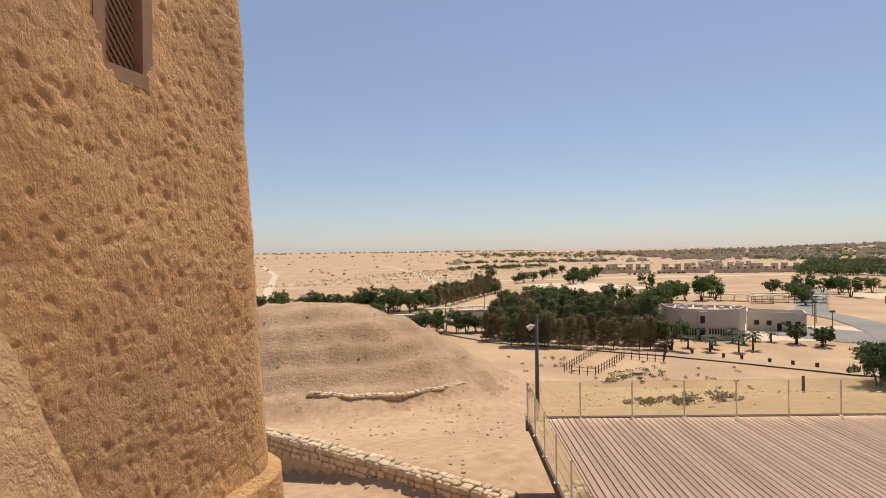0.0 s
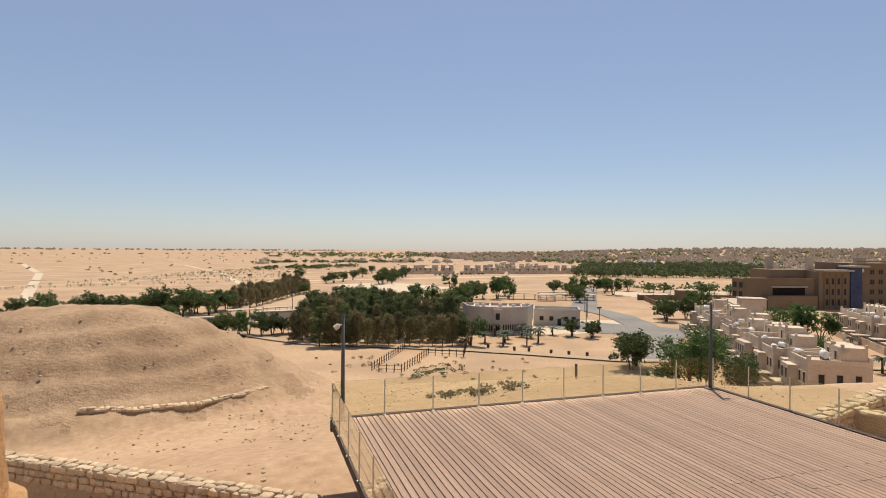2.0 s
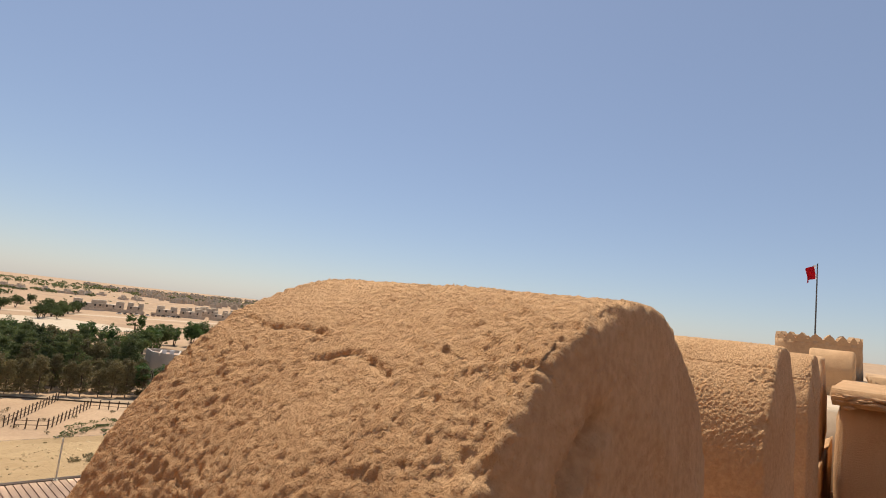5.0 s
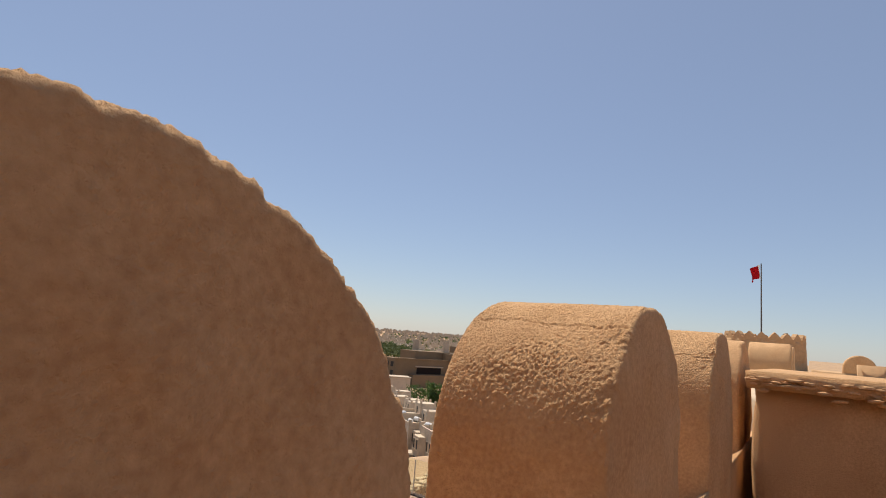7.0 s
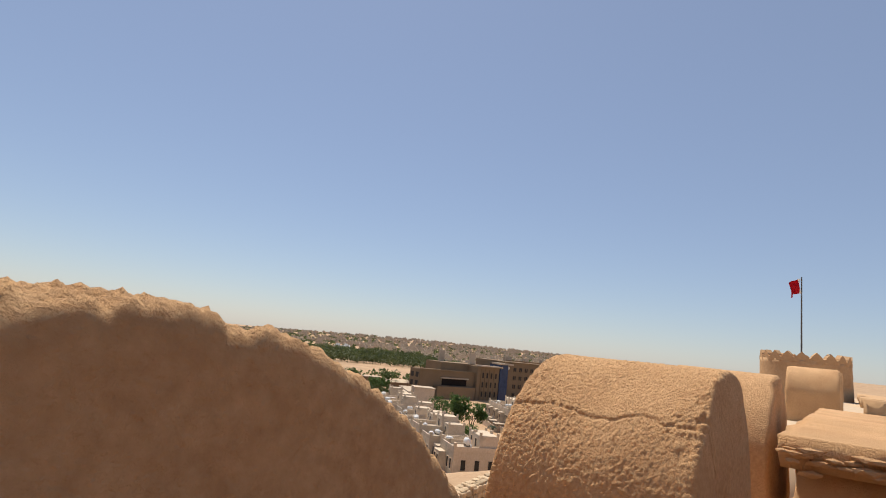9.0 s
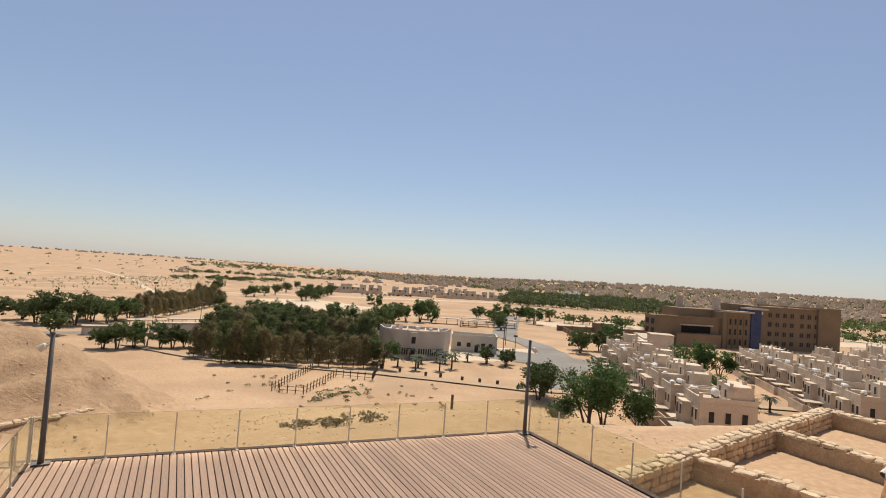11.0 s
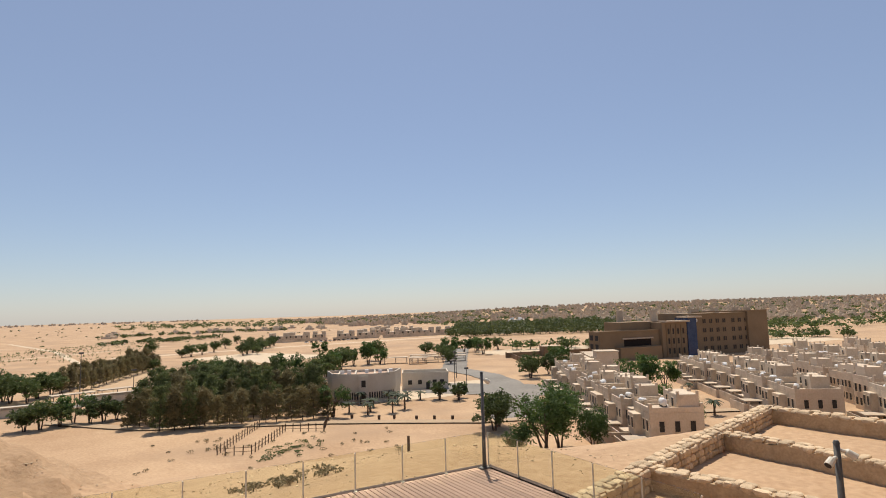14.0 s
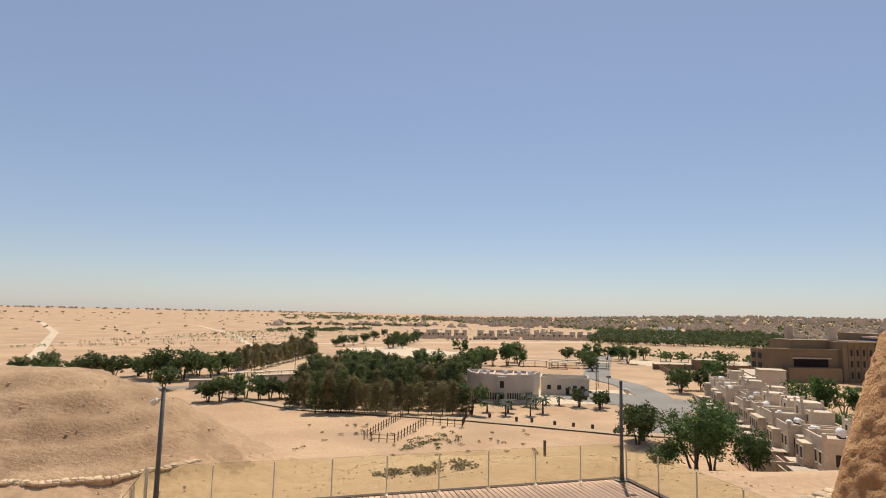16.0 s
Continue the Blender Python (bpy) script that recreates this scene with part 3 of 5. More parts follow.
DM = Matrix(((DU.x, DV.x, 0, DA.x), (DU.y, DV.y, 0, DA.y), (0, 0, 1, DECK_Z), (0, 0, 0, 1)))


def deck():
    t = thing("timber_deck", "weathered pinkish-brown timber deck on a dark frame", "deck", DM, kind="structure")
    part("edge_board", slab(slab(slab(bmesh.new(), -0.06, DECK_W + 0.06, -0.16, 0.0, -0.34, 0.012), -0.06, 0.0, 0.0, DECK_L, -0.2, 0.012), DECK_W, DECK_W + 0.16, 0.0, DECK_L, -0.34, 0.012), DARKWOOD, t)
    part("joist", box(0, DECK_W, 0, DECK_L, -0.3, -0.045), DARKWOOD, t)
    for i in range(5):
        for y in (0.3, 6.0, 12.0):
            x = 1.2 + i * (DECK_W - 2.4) / 4
            part("leg", box(x - 0.09, x + 0.09, y - 0.09, y + 0.09, -4.6, -0.3), DARKWOOD, t)
    pitch = 0.148
    n = int(DECK_W / pitch)
    long = mesh_of("board", *plank(pitch - 0.02, 7.0, 0.03), BOARD)
    short = mesh_of("board", *plank(pitch - 0.02, DECK_L - 7.02, 0.03), BOARD)
    rng = random.Random(4)
    for i in range(n):
        x = i * pitch + 0.01
        first = rng.random() < 0.5
        a, b = (long, short) if first else (short, long)
        put("board", a, t, pose(x, 0.008, rng.uniform(-0.002, 0.002)))
        put("board", b, t, pose(x, 0.02 + (7.0 if first else DECK_L - 7.02), rng.uniform(-0.002, 0.002)))


def plank(w, l, h):
    e = 0.006
    v = [(0, 0, -h), (w, 0, -h), (w, l, -h), (0, l, -h), (0, 0, -e), (w, 0, -e), (w, l, -e), (0, l, -e), (e, e, 0), (w - e, e, 0), (w - e, l - e, 0), (e, l - e, 0)]
    f = [(3, 2, 1, 0)] + [(i, (i + 1) % 4, 4 + (i + 1) % 4, 4 + i) for i in range(4)] + [(4 + i, 4 + (i + 1) % 4, 8 + (i + 1) % 4, 8 + i) for i in range(4)] + [(8, 9, 10, 11)]
    return v, f


def glass_rail(m, count, bay, label, h=0.98):
    """A run of frameless panes between slim posts; x along, z up."""
    t = thing("glass_rail", label, "railing", m, group="glass rails of the deck")
    pane_me = None
    for i in range(count + 1):
        part("post", slab(box(i * bay - 0.014, i * bay + 0.014, -0.02, 0.02, 0, h - 0.02, 0.004), i * bay - 0.04, i * bay + 0.04, -0.05, 0.05, 0, 0.012), PALESTEEL, t)
    for i in range(count):
        bm = box(i * bay + 0.018, (i + 1) * bay - 0.018, -0.006, 0.006, 0.06, h, 0.002)
        ob = part("pane", bm, GLASS, t)
        ob.visible_shadow = False


deck()
glass_rail(DM, 9, DECK_W / 9, "greenish glass balustrade on slim pale posts along the deck edge")
glass_rail(DM @ pose(DECK_W + 0.08, 0.05, 0, 0, 0, 90), 5, 1.42, "greenish glass balustrade ending short of a lamp post")
glass_rail(DM @ pose(-0.03, 0.05, 0, 0, 0, 90), 9, 1.36, "greenish glass balustrade on the deck's open side")


def lamp_post(x, y, top, label, heads):
    t = thing("lamp_post", label, "lamp post", pose(x, y, DECK_Z + 0.012), group="lamp posts on the deck")
    h = top - DECK_Z
    part("pole", tube(bmesh.new(), [(0, 0, 0), (0, 0, 0.5), (0, 0, h)], [0.062, 0.055, 0.042], 14), STEEL, t, smooth=True)
    part("base_plate", slab(box(-0.17, 0.17, -0.12, 0.12, 0, 0.025, 0.006), -0.05, 0.05, -0.05, 0.05, 0.02, 0.09, 0.01), STEEL, t)
    part("cap", tube(bmesh.new(), [(0, 0, h - 0.01), (0, 0, h + 0.03)], [0.05, 0.03], 14), STEEL, t)
    for a, z, r in heads:
        hd = part("lamp_head", tube(bmesh.new(), [(0.02, 0, 0), (0.1, 0, 0.0), (0.12, 0, 0.0), (0.24, 0, -0.05)], [0.025, 0.03, 0.075 * r, 0.085 * r], 12), PALESTEEL, t, "pale spotlight head")
        hd.matrix_basis = pose(0, 0, h - z, 0, 12, a)
        part("lens", tube(bmesh.new(), [(0.232, 0, -0.046), (0.246, 0, -0.052)], [0.07 * r, 0.07 * r], 12), DARKGLASS, hd)
    return t


lamp_post(3.75, 14.92, -0.42, "dark steel lamp post at the deck corner", ((170, 0.24, 0.9),))
lamp_post(15.6, 13.42, -0.42, "dark steel lamp post with a bolted base plate", ((-20, 0.2, 0.9),))
lamp_post(14.0, 3.8, -0.62, "dark steel lamp post carrying two spotlights", ((-60, 0.1, 0.7), (165, 0.2, 0.7)))


# ---------------------------------------------------------------- stone walls
def rock_mesh(seed, flat=1.0):
    bm = bmesh.new()
    bmesh.ops.create_icosphere(bm, subdivisions=2, radius=0.5)
    rng = random.Random(seed)
    for v in bm.verts:
        p = v.co.copy()
        q = Vector([math.copysign(abs(c * 2) ** 0.55, c) * 0.5 for c in p])
        v.co = q * (1 + 0.25 * noise.noise(p * 2.3 + Vector((seed * 3.7, 0, 0))))
    me = bpy.data.meshes.new("stone")
    bm.to_mesh(me)
    bm.free()
    me.materials.append(STONE)
    return me


ROCKS = [rock_mesh(i) for i in range(8)]


def stone_wall(name, pts, h, thick, size, label, seed, z_at=None, faces=(1,), top=True):
    """A rubble wall: a solid core with single stones set proud on the shown faces and along the top."""
    rng = random.Random(seed)
    t = thing(name, label, "stone wall", kind="structure")
    for (x0, y0), (x1, y1) in zip(pts, pts[1:]):
        L = math.hypot(x1 - x0, y1 - y0)
        a = math.atan2(y1 - y0, x1 - x0)
        n = max(1, int(L / 0.6))
        verts, fs = [], []
        for i in range(n + 1):
            x, y = x0 + (x1 - x0) * i / n, y0 + (y1 - y0) * i / n
            z = z_at if z_at is not None else height(x, y)
            hh = h * (1 + 0.12 * noise.noise(Vector((x, y, seed)))) - 0.06
            for sx, sz in ((-1, -0.8), (-1, hh), (1, hh), (1, -0.8)):
                o = thick / 2 - 0.03
                verts.append((x - math.sin(a) * o * sx, y + math.cos(a) * o * sx, z + sz))
            if i:
                for k in range(4):
                    fs.append((4 * i - 4 + k, 4 * i - 4 + (k + 1) % 4, 4 * i + (k + 1) % 4, 4 * i + k))
        fs += [(3, 2, 1, 0), tuple(4 * n + k for k in range(4))]
        put("core", mesh_of("core", verts, fs, STONE_CORE), t)
        rows = max(1, round(h / (size * 0.62)))
        for side in list(faces) + ([0] if top else []):
            for r in range(rows if side else max(1, round(thick / size))):
                s = rng.uniform(0, size * 0.5)
                while s < L:
                    w = size * rng.uniform(0.65, 1.35)
                    x, y = x0 + (x1 - x0) * s / L, y0 + (y1 - y0) * s / L
                    z = z_at if z_at is not None else height(x, y)
                    if side:
                        o = side * (thick / 2 - 0.02)
                        zz = z + (r + 0.5) * h / rows
                        dim = (w * 0.98, size * 0.45, h / rows * rng.uniform(0.85, 1.1))
                    else:
                        k = max(1, round(thick / size))
                        o = thick * ((r + 0.5) / k - 0.5)
                        zz = z + h - 0.02 + 0.05 * noise.noise(Vector((x, y, 2)))
                        dim = (w * 0.98, thick / k * rng.uniform(0.9, 1.15), size * rng.uniform(0.35, 0.6))
                    m = Matrix.Translation((x - math.sin(a) * o, y + math.cos(a) * o, zz)) @ Matrix.Rotation(a + rng.uniform(-0.12, 0.12), 4, "Z") @ Matrix.Rotation(rng.uniform(-0.15, 0.15), 4, "X") @ Matrix.Diagonal((*dim, 1))
                    put("stone", rng.choice(ROCKS), t, m)
                    s += w
    return t


# ruined enclosures beside the deck: one long wall and three cross walls
RZ = -6.2
stone_wall("wall_ruin_long", [(19.2, 13.9), (26.1, 15.1), (34.6, 16.3), (43.2, 17.5)], 0.95, 0.75, 0.5, "low ruined limestone wall along the plateau edge", 31, RZ, faces=(-1,))
stone_wall("wall_ruin_near", [(26.1, 14.8), (26.4, 11.5), (26.4, 7.3)], 0.85, 0.8, 0.5, "low ruined limestone cross wall", 32, RZ, faces=(1,))
stone_wall("wall_ruin_middle", [(34.6, 16.0), (34.2, 12.0), (33.2, 8.0)], 0.85, 0.8, 0.5, "low ruined limestone cross wall with a rubble top", 33, RZ, faces=(1,))
stone_wall("wall_ruin_far", [(43.2, 17.1), (42.8, 12.0), (42.0, 4.0)], 0.9, 0.85, 0.55, "far ruined limestone cross wall", 34, RZ, faces=(1,))
stone_wall("wall_path", [(-9.5, 25.3), (-3.9, 20.4), (0.0, 17.0), (2.95, 14.3)], 0.58, 0.5, 0.3, "pale rubble retaining wall beside the path", 35, -5.44, faces=(-1,))
stone_wall("wall_terrace", [(-4.6, 35.0), (-1.9, 34.8), (0.9, 35.2), (3.4, 36.4), (5.0, 37.6)], 0.16, 0.4, 0.34, "low dry-stone terrace at the foot of the mound", 36, faces=(-1,))


def scatter(name, count, area, smin, smax, label, seed, bias=1.0, mat=STONE):
    """Loose stones strewn over a stretch of ground, as one mesh."""
    rng = random.Random(seed)
    src = [([v.co.copy() for v in r.vertices], [tuple(p.vertices) for p in r.polygons]) for r in LOW]
    verts, faces = [], []
    for _ in range(count):
        x, y = rng.uniform(area[0], area[1]), rng.uniform(area[2], area[3])
        if noise.noise(Vector((x * 0.12, y * 0.12, seed))) < rng.uniform(-0.5, 0.35) * bias:
            continue
        s = smin + (smax - smin) * rng.random() ** 3
        vs, fs = rng.choice(src)
        a, o = rng.uniform(0, 6.28), len(verts)
        z = height(x, y)
        c, d = math.cos(a) * s, math.sin(a) * s
        verts += [(x + v.x * c - v.y * d, y + v.x * d + v.y * c, z + v.z * s * 0.6 + s * 0.08) for v in vs]
        faces += [tuple(o + i for i in f) for f in fs]
    ob = put(name, mesh_of(name, verts, faces, mat))
    return tagged(ob, label, "stones", kind="stuff")


def low_rock(seed):
    bm = bmesh.new()
    bmesh.ops.create_icosphere(bm, subdivisions=1, radius=0.5)
    for v in bm.verts:
        v.co *= 1 + 0.5 * noise.noise(v.co * 2 + Vector((seed * 5.1, 1, 0)))
    me = bpy.data.meshes.new("pebble")
    bm.to_mesh(me)
    bm.free()
    return me


LOW = [low_rock(i) for i in range(5)]
scatter("pebbles", 6500, (-22, 30, 14.5, 52), 0.03, 0.17, "loose limestone chips on the slope below the fort", 41)
crust_rng = random.Random(45)
crust_v, crust_f = [], []
for k in range(420):                                              # broken crust along the roof's edge
    y, s = -0.1 - 6.4 * k / 420, crust_rng.uniform(0.03, 0.09)
    src, a = LOW[k % 5], crust_rng.uniform(0, 6.28)
    o, cx, cz = len(crust_v), 6.16 + crust_rng.uniform(-0.05, 0.05), 1.36 - 0.13 * crust_rng.random() ** 2
    for v in src.vertices:
        crust_v.append((cx + (v.co.x * math.cos(a) - v.co.y * math.sin(a)) * s * 0.7, y + (v.co.x * math.sin(a) + v.co.y * math.cos(a)) * s * 1.5, cz + v.co.z * s * 0.45))
    crust_f += [tuple(o + i for i in f.vertices) for f in src.polygons]
tagged(put("roof_crust", mesh_of("roof_crust", crust_v, crust_f, MUD)), "broken mud crust along the edge of the flat roof", "plaster", kind="stuff")
scatter("rubble", 160, (-14, 9, 37, 46), 0.06, 0.24, "tumbled blocks on the mound's ledges", 42, 1.4)
scatter("slope_stones", 1500, (10, 60, 24, 75), 0.05, 0.3, "stones on the slope towards the plain", 43)
scatter("deck_side_rubble", 500, (16.4, 18.6, 5, 17), 0.06, 0.35, "rubble along the edge of the deck", 44, 0.2)


# ---------------------------------------------------------------- plants
def crown(rng, leaves, size, shape, mat, name="crown"):
    """A crown of many small leaf blades gathered in clumps; shape(rng) gives a clump's place and reach."""
    verts, faces = [], []
    clumps = [shape(rng) for _ in range(max(8, leaves // 26))]
    for i in range(leaves):
        c, reach = clumps[i % len(clumps)]
        p = Vector(c) + Vector((rng.gauss(0, 1), rng.gauss(0, 1), rng.gauss(0, 0.75))) * reach * 0.5
        u = Vector((rng.gauss(0, 1), rng.gauss(0, 1), rng.gauss(0, 0.7))).normalized()
        w = u.cross(Vector((rng.gauss(0, 1), rng.gauss(0, 1), rng.gauss(0, 1)))).normalized()
        s = size * rng.uniform(0.6, 1.4)
        o = len(verts)
        verts += [p - u * s, p + w * s * 0.42 + u * 0.1 * s, p + u * s, p - w * s * 0.42 + u.cross(w) * s * 0.2]
        faces += [(o, o + 1, o + 2), (o, o + 2, o + 3)]
    return mesh_of(name, verts, faces, mat)


def wood(rng, forks, h, r, spread_r, top, lean=0.3):
    """Tapered trunks with limbs."""
    bm = bmesh.new()
    for k in range(forks):
        a = 2 * math.pi * k / forks + rng.uniform(-0.4, 0.4)
        b = Vector((math.cos(a), math.sin(a), 0))
        base = b * (0.05 if forks == 1 else r * 1.2)
        mid = base + b * lean * h * rng.uniform(0.4, 1) + Vector((0, 0, h))
        tip = mid + b * spread_r * rng.uniform(0.2, 0.6) + Vector((0, 0, top - h))
        tube(bm, [base - Vector((0, 0, 0.4)), base.lerp(mid, 0.5) + Vector((rng.uniform(-.1, .1), rng.uniform(-.1, .1), 0)), mid, tip], [r, r * 0.8, r * 0.62, r * 0.16], 7)
        for _ in range(4):
            q = a + rng.uniform(-1.3, 1.3)
            s = mid.lerp(tip, rng.uniform(0.0, 0.5))
            e = s + Vector((math.cos(q) * spread_r * rng.uniform(0.4, 0.8), math.sin(q) * spread_r * rng.uniform(0.4, 0.8), (top - h) * rng.uniform(0.2, 0.6)))
            tube(bm, [s, s.lerp(e, 0.5) + Vector((0, 0, 0.2)), e], [r * 0.42, r * 0.28, r * 0.08], 5)
    return bm


def acacia(seed, h, r, mat=LEAF, leaves=2600, size=0.3, name="tree", label="spreading dark green acacia tree", forks=3, trunk=0.3):
    rng = random.Random(seed)
    t = thing(name, label, "tree", group="trees of the valley")
    part("trunk", wood(rng, forks, h * trunk, 0.02 * h + 0.05, r * 0.8, h * 0.8), BARK, t)
    lobes = [(rng.uniform(0, 6.28), rng.uniform(0.25, 0.72), rng.uniform(0.55, 0.85), rng.uniform(0.3, 0.45)) for _ in range(9)]

    def shape(g):
        a, d, z, s = g.choice(lobes)
        q, e = g.uniform(0, 6.28), s * r * math.sqrt(g.random())
        return (math.cos(a) * d * r + math.cos(q) * e, math.sin(a) * d * r + math.sin(q) * e, h * (z + g.uniform(-0.36, 0.2) * (1 - 0.4 * d))), 0.16 * r
    put("crown", crown(rng, leaves, size, shape, mat), t)
    return t


def casuarina(seed, h, r, mat, label):
    rng = random.Random(seed)
    t = thing("tree", label, "tree", group="planted grove")
    part("trunk", wood(rng, 1, h * 0.2, 0.16, r * 0.4, h * 0.85, 0.02), BARK, t)

    def shape(g):
        z = 0.12 + 0.88 * g.random()
        w = r * (0.75 + 0.45 * math.sin(math.pi * min(1, z * 0.92) ** 0.8)) * math.sqrt(g.random()) * (1.0 - 0.5 * z ** 3)
        a = g.uniform(0, 6.28)
        return (math.cos(a) * w, math.sin(a) * w, h * z), 0.6
    put("crown", crown(rng, 2600, 0.23, shape, mat), t)
    return t


def palm(seed, h, n=15, reach=2.1):
    rng = random.Random(seed)
    t = thing("palm_tree", "young date palm with arching grey-green fronds", "palm", group="palms by the pavilion")
    part("trunk", tube(bmesh.new(), [(0, 0, -0.2), (0.03, 0, h * 0.5), (0, 0.03, h)], [0.26, 0.2, 0.22], 8), BARK, t)
    for k in range(n):
        a, up = 2 * math.pi * k / n + rng.uniform(-0.2, 0.2), rng.uniform(0.1, 1.1)
        bm = bmesh.new()
        prev = None
        for i in range(7):
            s = i / 6
            d = reach * s * math.cos(up * (1 - s))
            z = reach * (math.sin(up) * s - 0.75 * s * s)
            w = 0.28 * math.sin(math.pi * (0.12 + 0.86 * s))
            p = [bm.verts.new((d, -w, z - w * 0.5)), bm.verts.new((d, 0, z)), bm.verts.new((d, w, z - w * 0.5))]
            if prev:
                bm.faces.new((prev[0], p[0], p[1], prev[1]))
                bm.faces.new((prev[1], p[1], p[2], prev[2]))
            prev = p
        f = part("frond", bm, PALM, t)
        f.matrix_basis = pose(0, 0, h, 0, 0, math.degrees(a))
    return t


def plant(src, x, y, s=1.0, turn=None, rng=random.Random(77), sink=0.0):
    m = Matrix.Translation((x, y, height(x, y) - sink)) @ Matrix.Rotation(rng.uniform(0, 6.28) if turn is None else turn, 4, "Z")
    ob = copy_thing(src, m)
    ob.scale = (s * rng.uniform(0.9, 1.1), s * rng.uniform(0.9, 1.1), s * rng.uniform(0.9, 1.1))
    return ob


def first(src, x, y):
    src.matrix_basis = Matrix.Translation((x, y, height(x, y)))
    return src


ACACIAS = [first(acacia(101, 7.0, 4.4), 12, 168), first(acacia(102, 6.2, 4.0), 25, 168), first(acacia(103, 7.6, 4.0, LEAF_GREEN, label="bushy fresh green tree"), 69.5, 131), first(acacia(104, 5.2, 3.2, LEAF, 1700, label="small airy tree with bent limbs", trunk=0.42), 104, 133)]
GROVE = [first(casuarina(201, 10.0, 1.9, LEAF_DARK, "slim dark casuarina in a planted grove"), 33, 144), first(casuarina(202, 9.4, 2.0, LEAF_BROWN, "dusty brown-green casuarina in a planted grove"), 36, 143), first(casuarina(203, 10.6, 1.8, LEAF_DARK, "tall dark casuarina in a planted grove"), 39, 142), first(casuarina(204, 9.0, 2.1, LEAF_BROWN, "dry-tipped casuarina in a planted grove"), 42, 141)]
BIG = first(acacia(105, 13.0, 6.2, LEAF_GREEN, 5200, 0.3, label="large bright green tree beside the houses", trunk=0.16), 79, 70)
plant(BIG, 86.5, 65.5, 0.62)
plant(BIG, 74, 72, 0.45)
plant(BIG, 85, 72, 0.75)
rng = random.Random(12)
for row in range(9):
    for i in range(-2, 15):
        if row == 0 and i < 2:
            continue
        x, y = 31 + i * 2.62 + row * 2.4, 145 - i * 0.96 + row * 6.4
        if rng.random() < 0.06 or (row > 5 and i > 10):
            continue
        kind = GROVE[1 if rng.random() < 0.5 else 3] if row < 2 and rng.random() < 0.8 else rng.choice(GROVE)
        if row > 1 and rng.random() < 0.2:
            continue
        plant(kind, x + rng.uniform(-0.5, 0.5), y + rng.uniform(-0.5, 0.5), rng.uniform(0.72, 0.84) if row < 2 else rng.uniform(0.85, 1.12))
for x, y in ((50, 205), (56, 208), (62, 206), (66, 214), (72, 210), (78, 205), (60, 198), (68, 200), (84, 196), (90, 190)):
    plant(rng.choice(ACACIAS[:3]), x, y, rng.uniform(1.2, 1.6))
for x, y in ((9, 168), (16, 169), (22, 167), (28, 169), (31, 169), (19, 171)):
    plant(rng.choice(ACACIAS), x, y, rng.uniform(0.75, 1.0))
for x, y in ((-13, 234), (-6, 221), (-2, 218), (2, 219), (7, 229), (14, 234), (18, 238), (-3, 195), (-20, 230), (-26, 226), (-32, 236), (-40, 228), (-50, 240), (-9, 226), (11, 224), (5, 236), (-36, 216), (-58, 226)):
    plant(rng.choice(ACACIAS[:2]), x, y, rng.uniform(0.95, 1.5))
for i in range(26):
    s = i / 25
    plant(GROVE[1 if i % 3 else 3], 20 + 42 * s + rng.uniform(-1, 1), 243 + 80 * s + rng.uniform(-1, 1), rng.uniform(0.85, 1.1))
    if i % 2:
        plant(GROVE[3], 26 + 40 * s, 240 + 78 * s, rng.uniform(0.8, 1.0))
for x, y in ((62, 306), (85, 434), (94, 389), (101, 395), (111, 407), (124, 426), (143, 463), (126, 370), (132, 380), (147, 410), (155, 420), (163, 430), (181, 460), (176, 500), (172, 526), (140, 392), (150, 402), (136, 372), (170, 440)):
    plant(rng.choice(ACACIAS[:2]), x, y, rng.uniform(0.9, 1.4))
for x, y in ((113, 224), (120, 230), (132, 249), (139, 248), (146, 246), (152, 245), (152, 312), (196, 267), (195, 251), (220, 262), (227, 260), (219, 244), (248, 263), (157, 148), (163, 154), (170, 151), (206, 177), (186, 160), (126, 236), (160, 262), (205, 256), (236, 268), (178, 150), (190, 240), (180, 226), (172, 214), (108, 214), (102, 206)):
    plant(rng.choice(ACACIAS[:3]), x, y, rng.uniform(0.9, 1.45))
for x, y, s in ((87, 91.5, 1.2), (90.5, 94, 1.05), (107, 128, 0.95), (110, 131, 0.8)):
    plant(ACACIAS[3 if s < 1 else 0], x, y, s)
plant(ACACIAS[2], 158, 101, 1.35)
plant(ACACIAS[2], 162, 98, 1.1)
PALMS = [first(palm(301, 2.2), 75, 133), first(palm(302, 3.0, 17), 84, 143)]
for x, y in ((77, 127), (84, 136), (90, 138), (83, 125), (91, 135), (88, 127), (97, 139), (100, 137), (80, 131), (94, 141), (133, 68), (158, 88)):
    plant(rng.choice(PALMS), x, y, rng.uniform(0.8, 1.3))


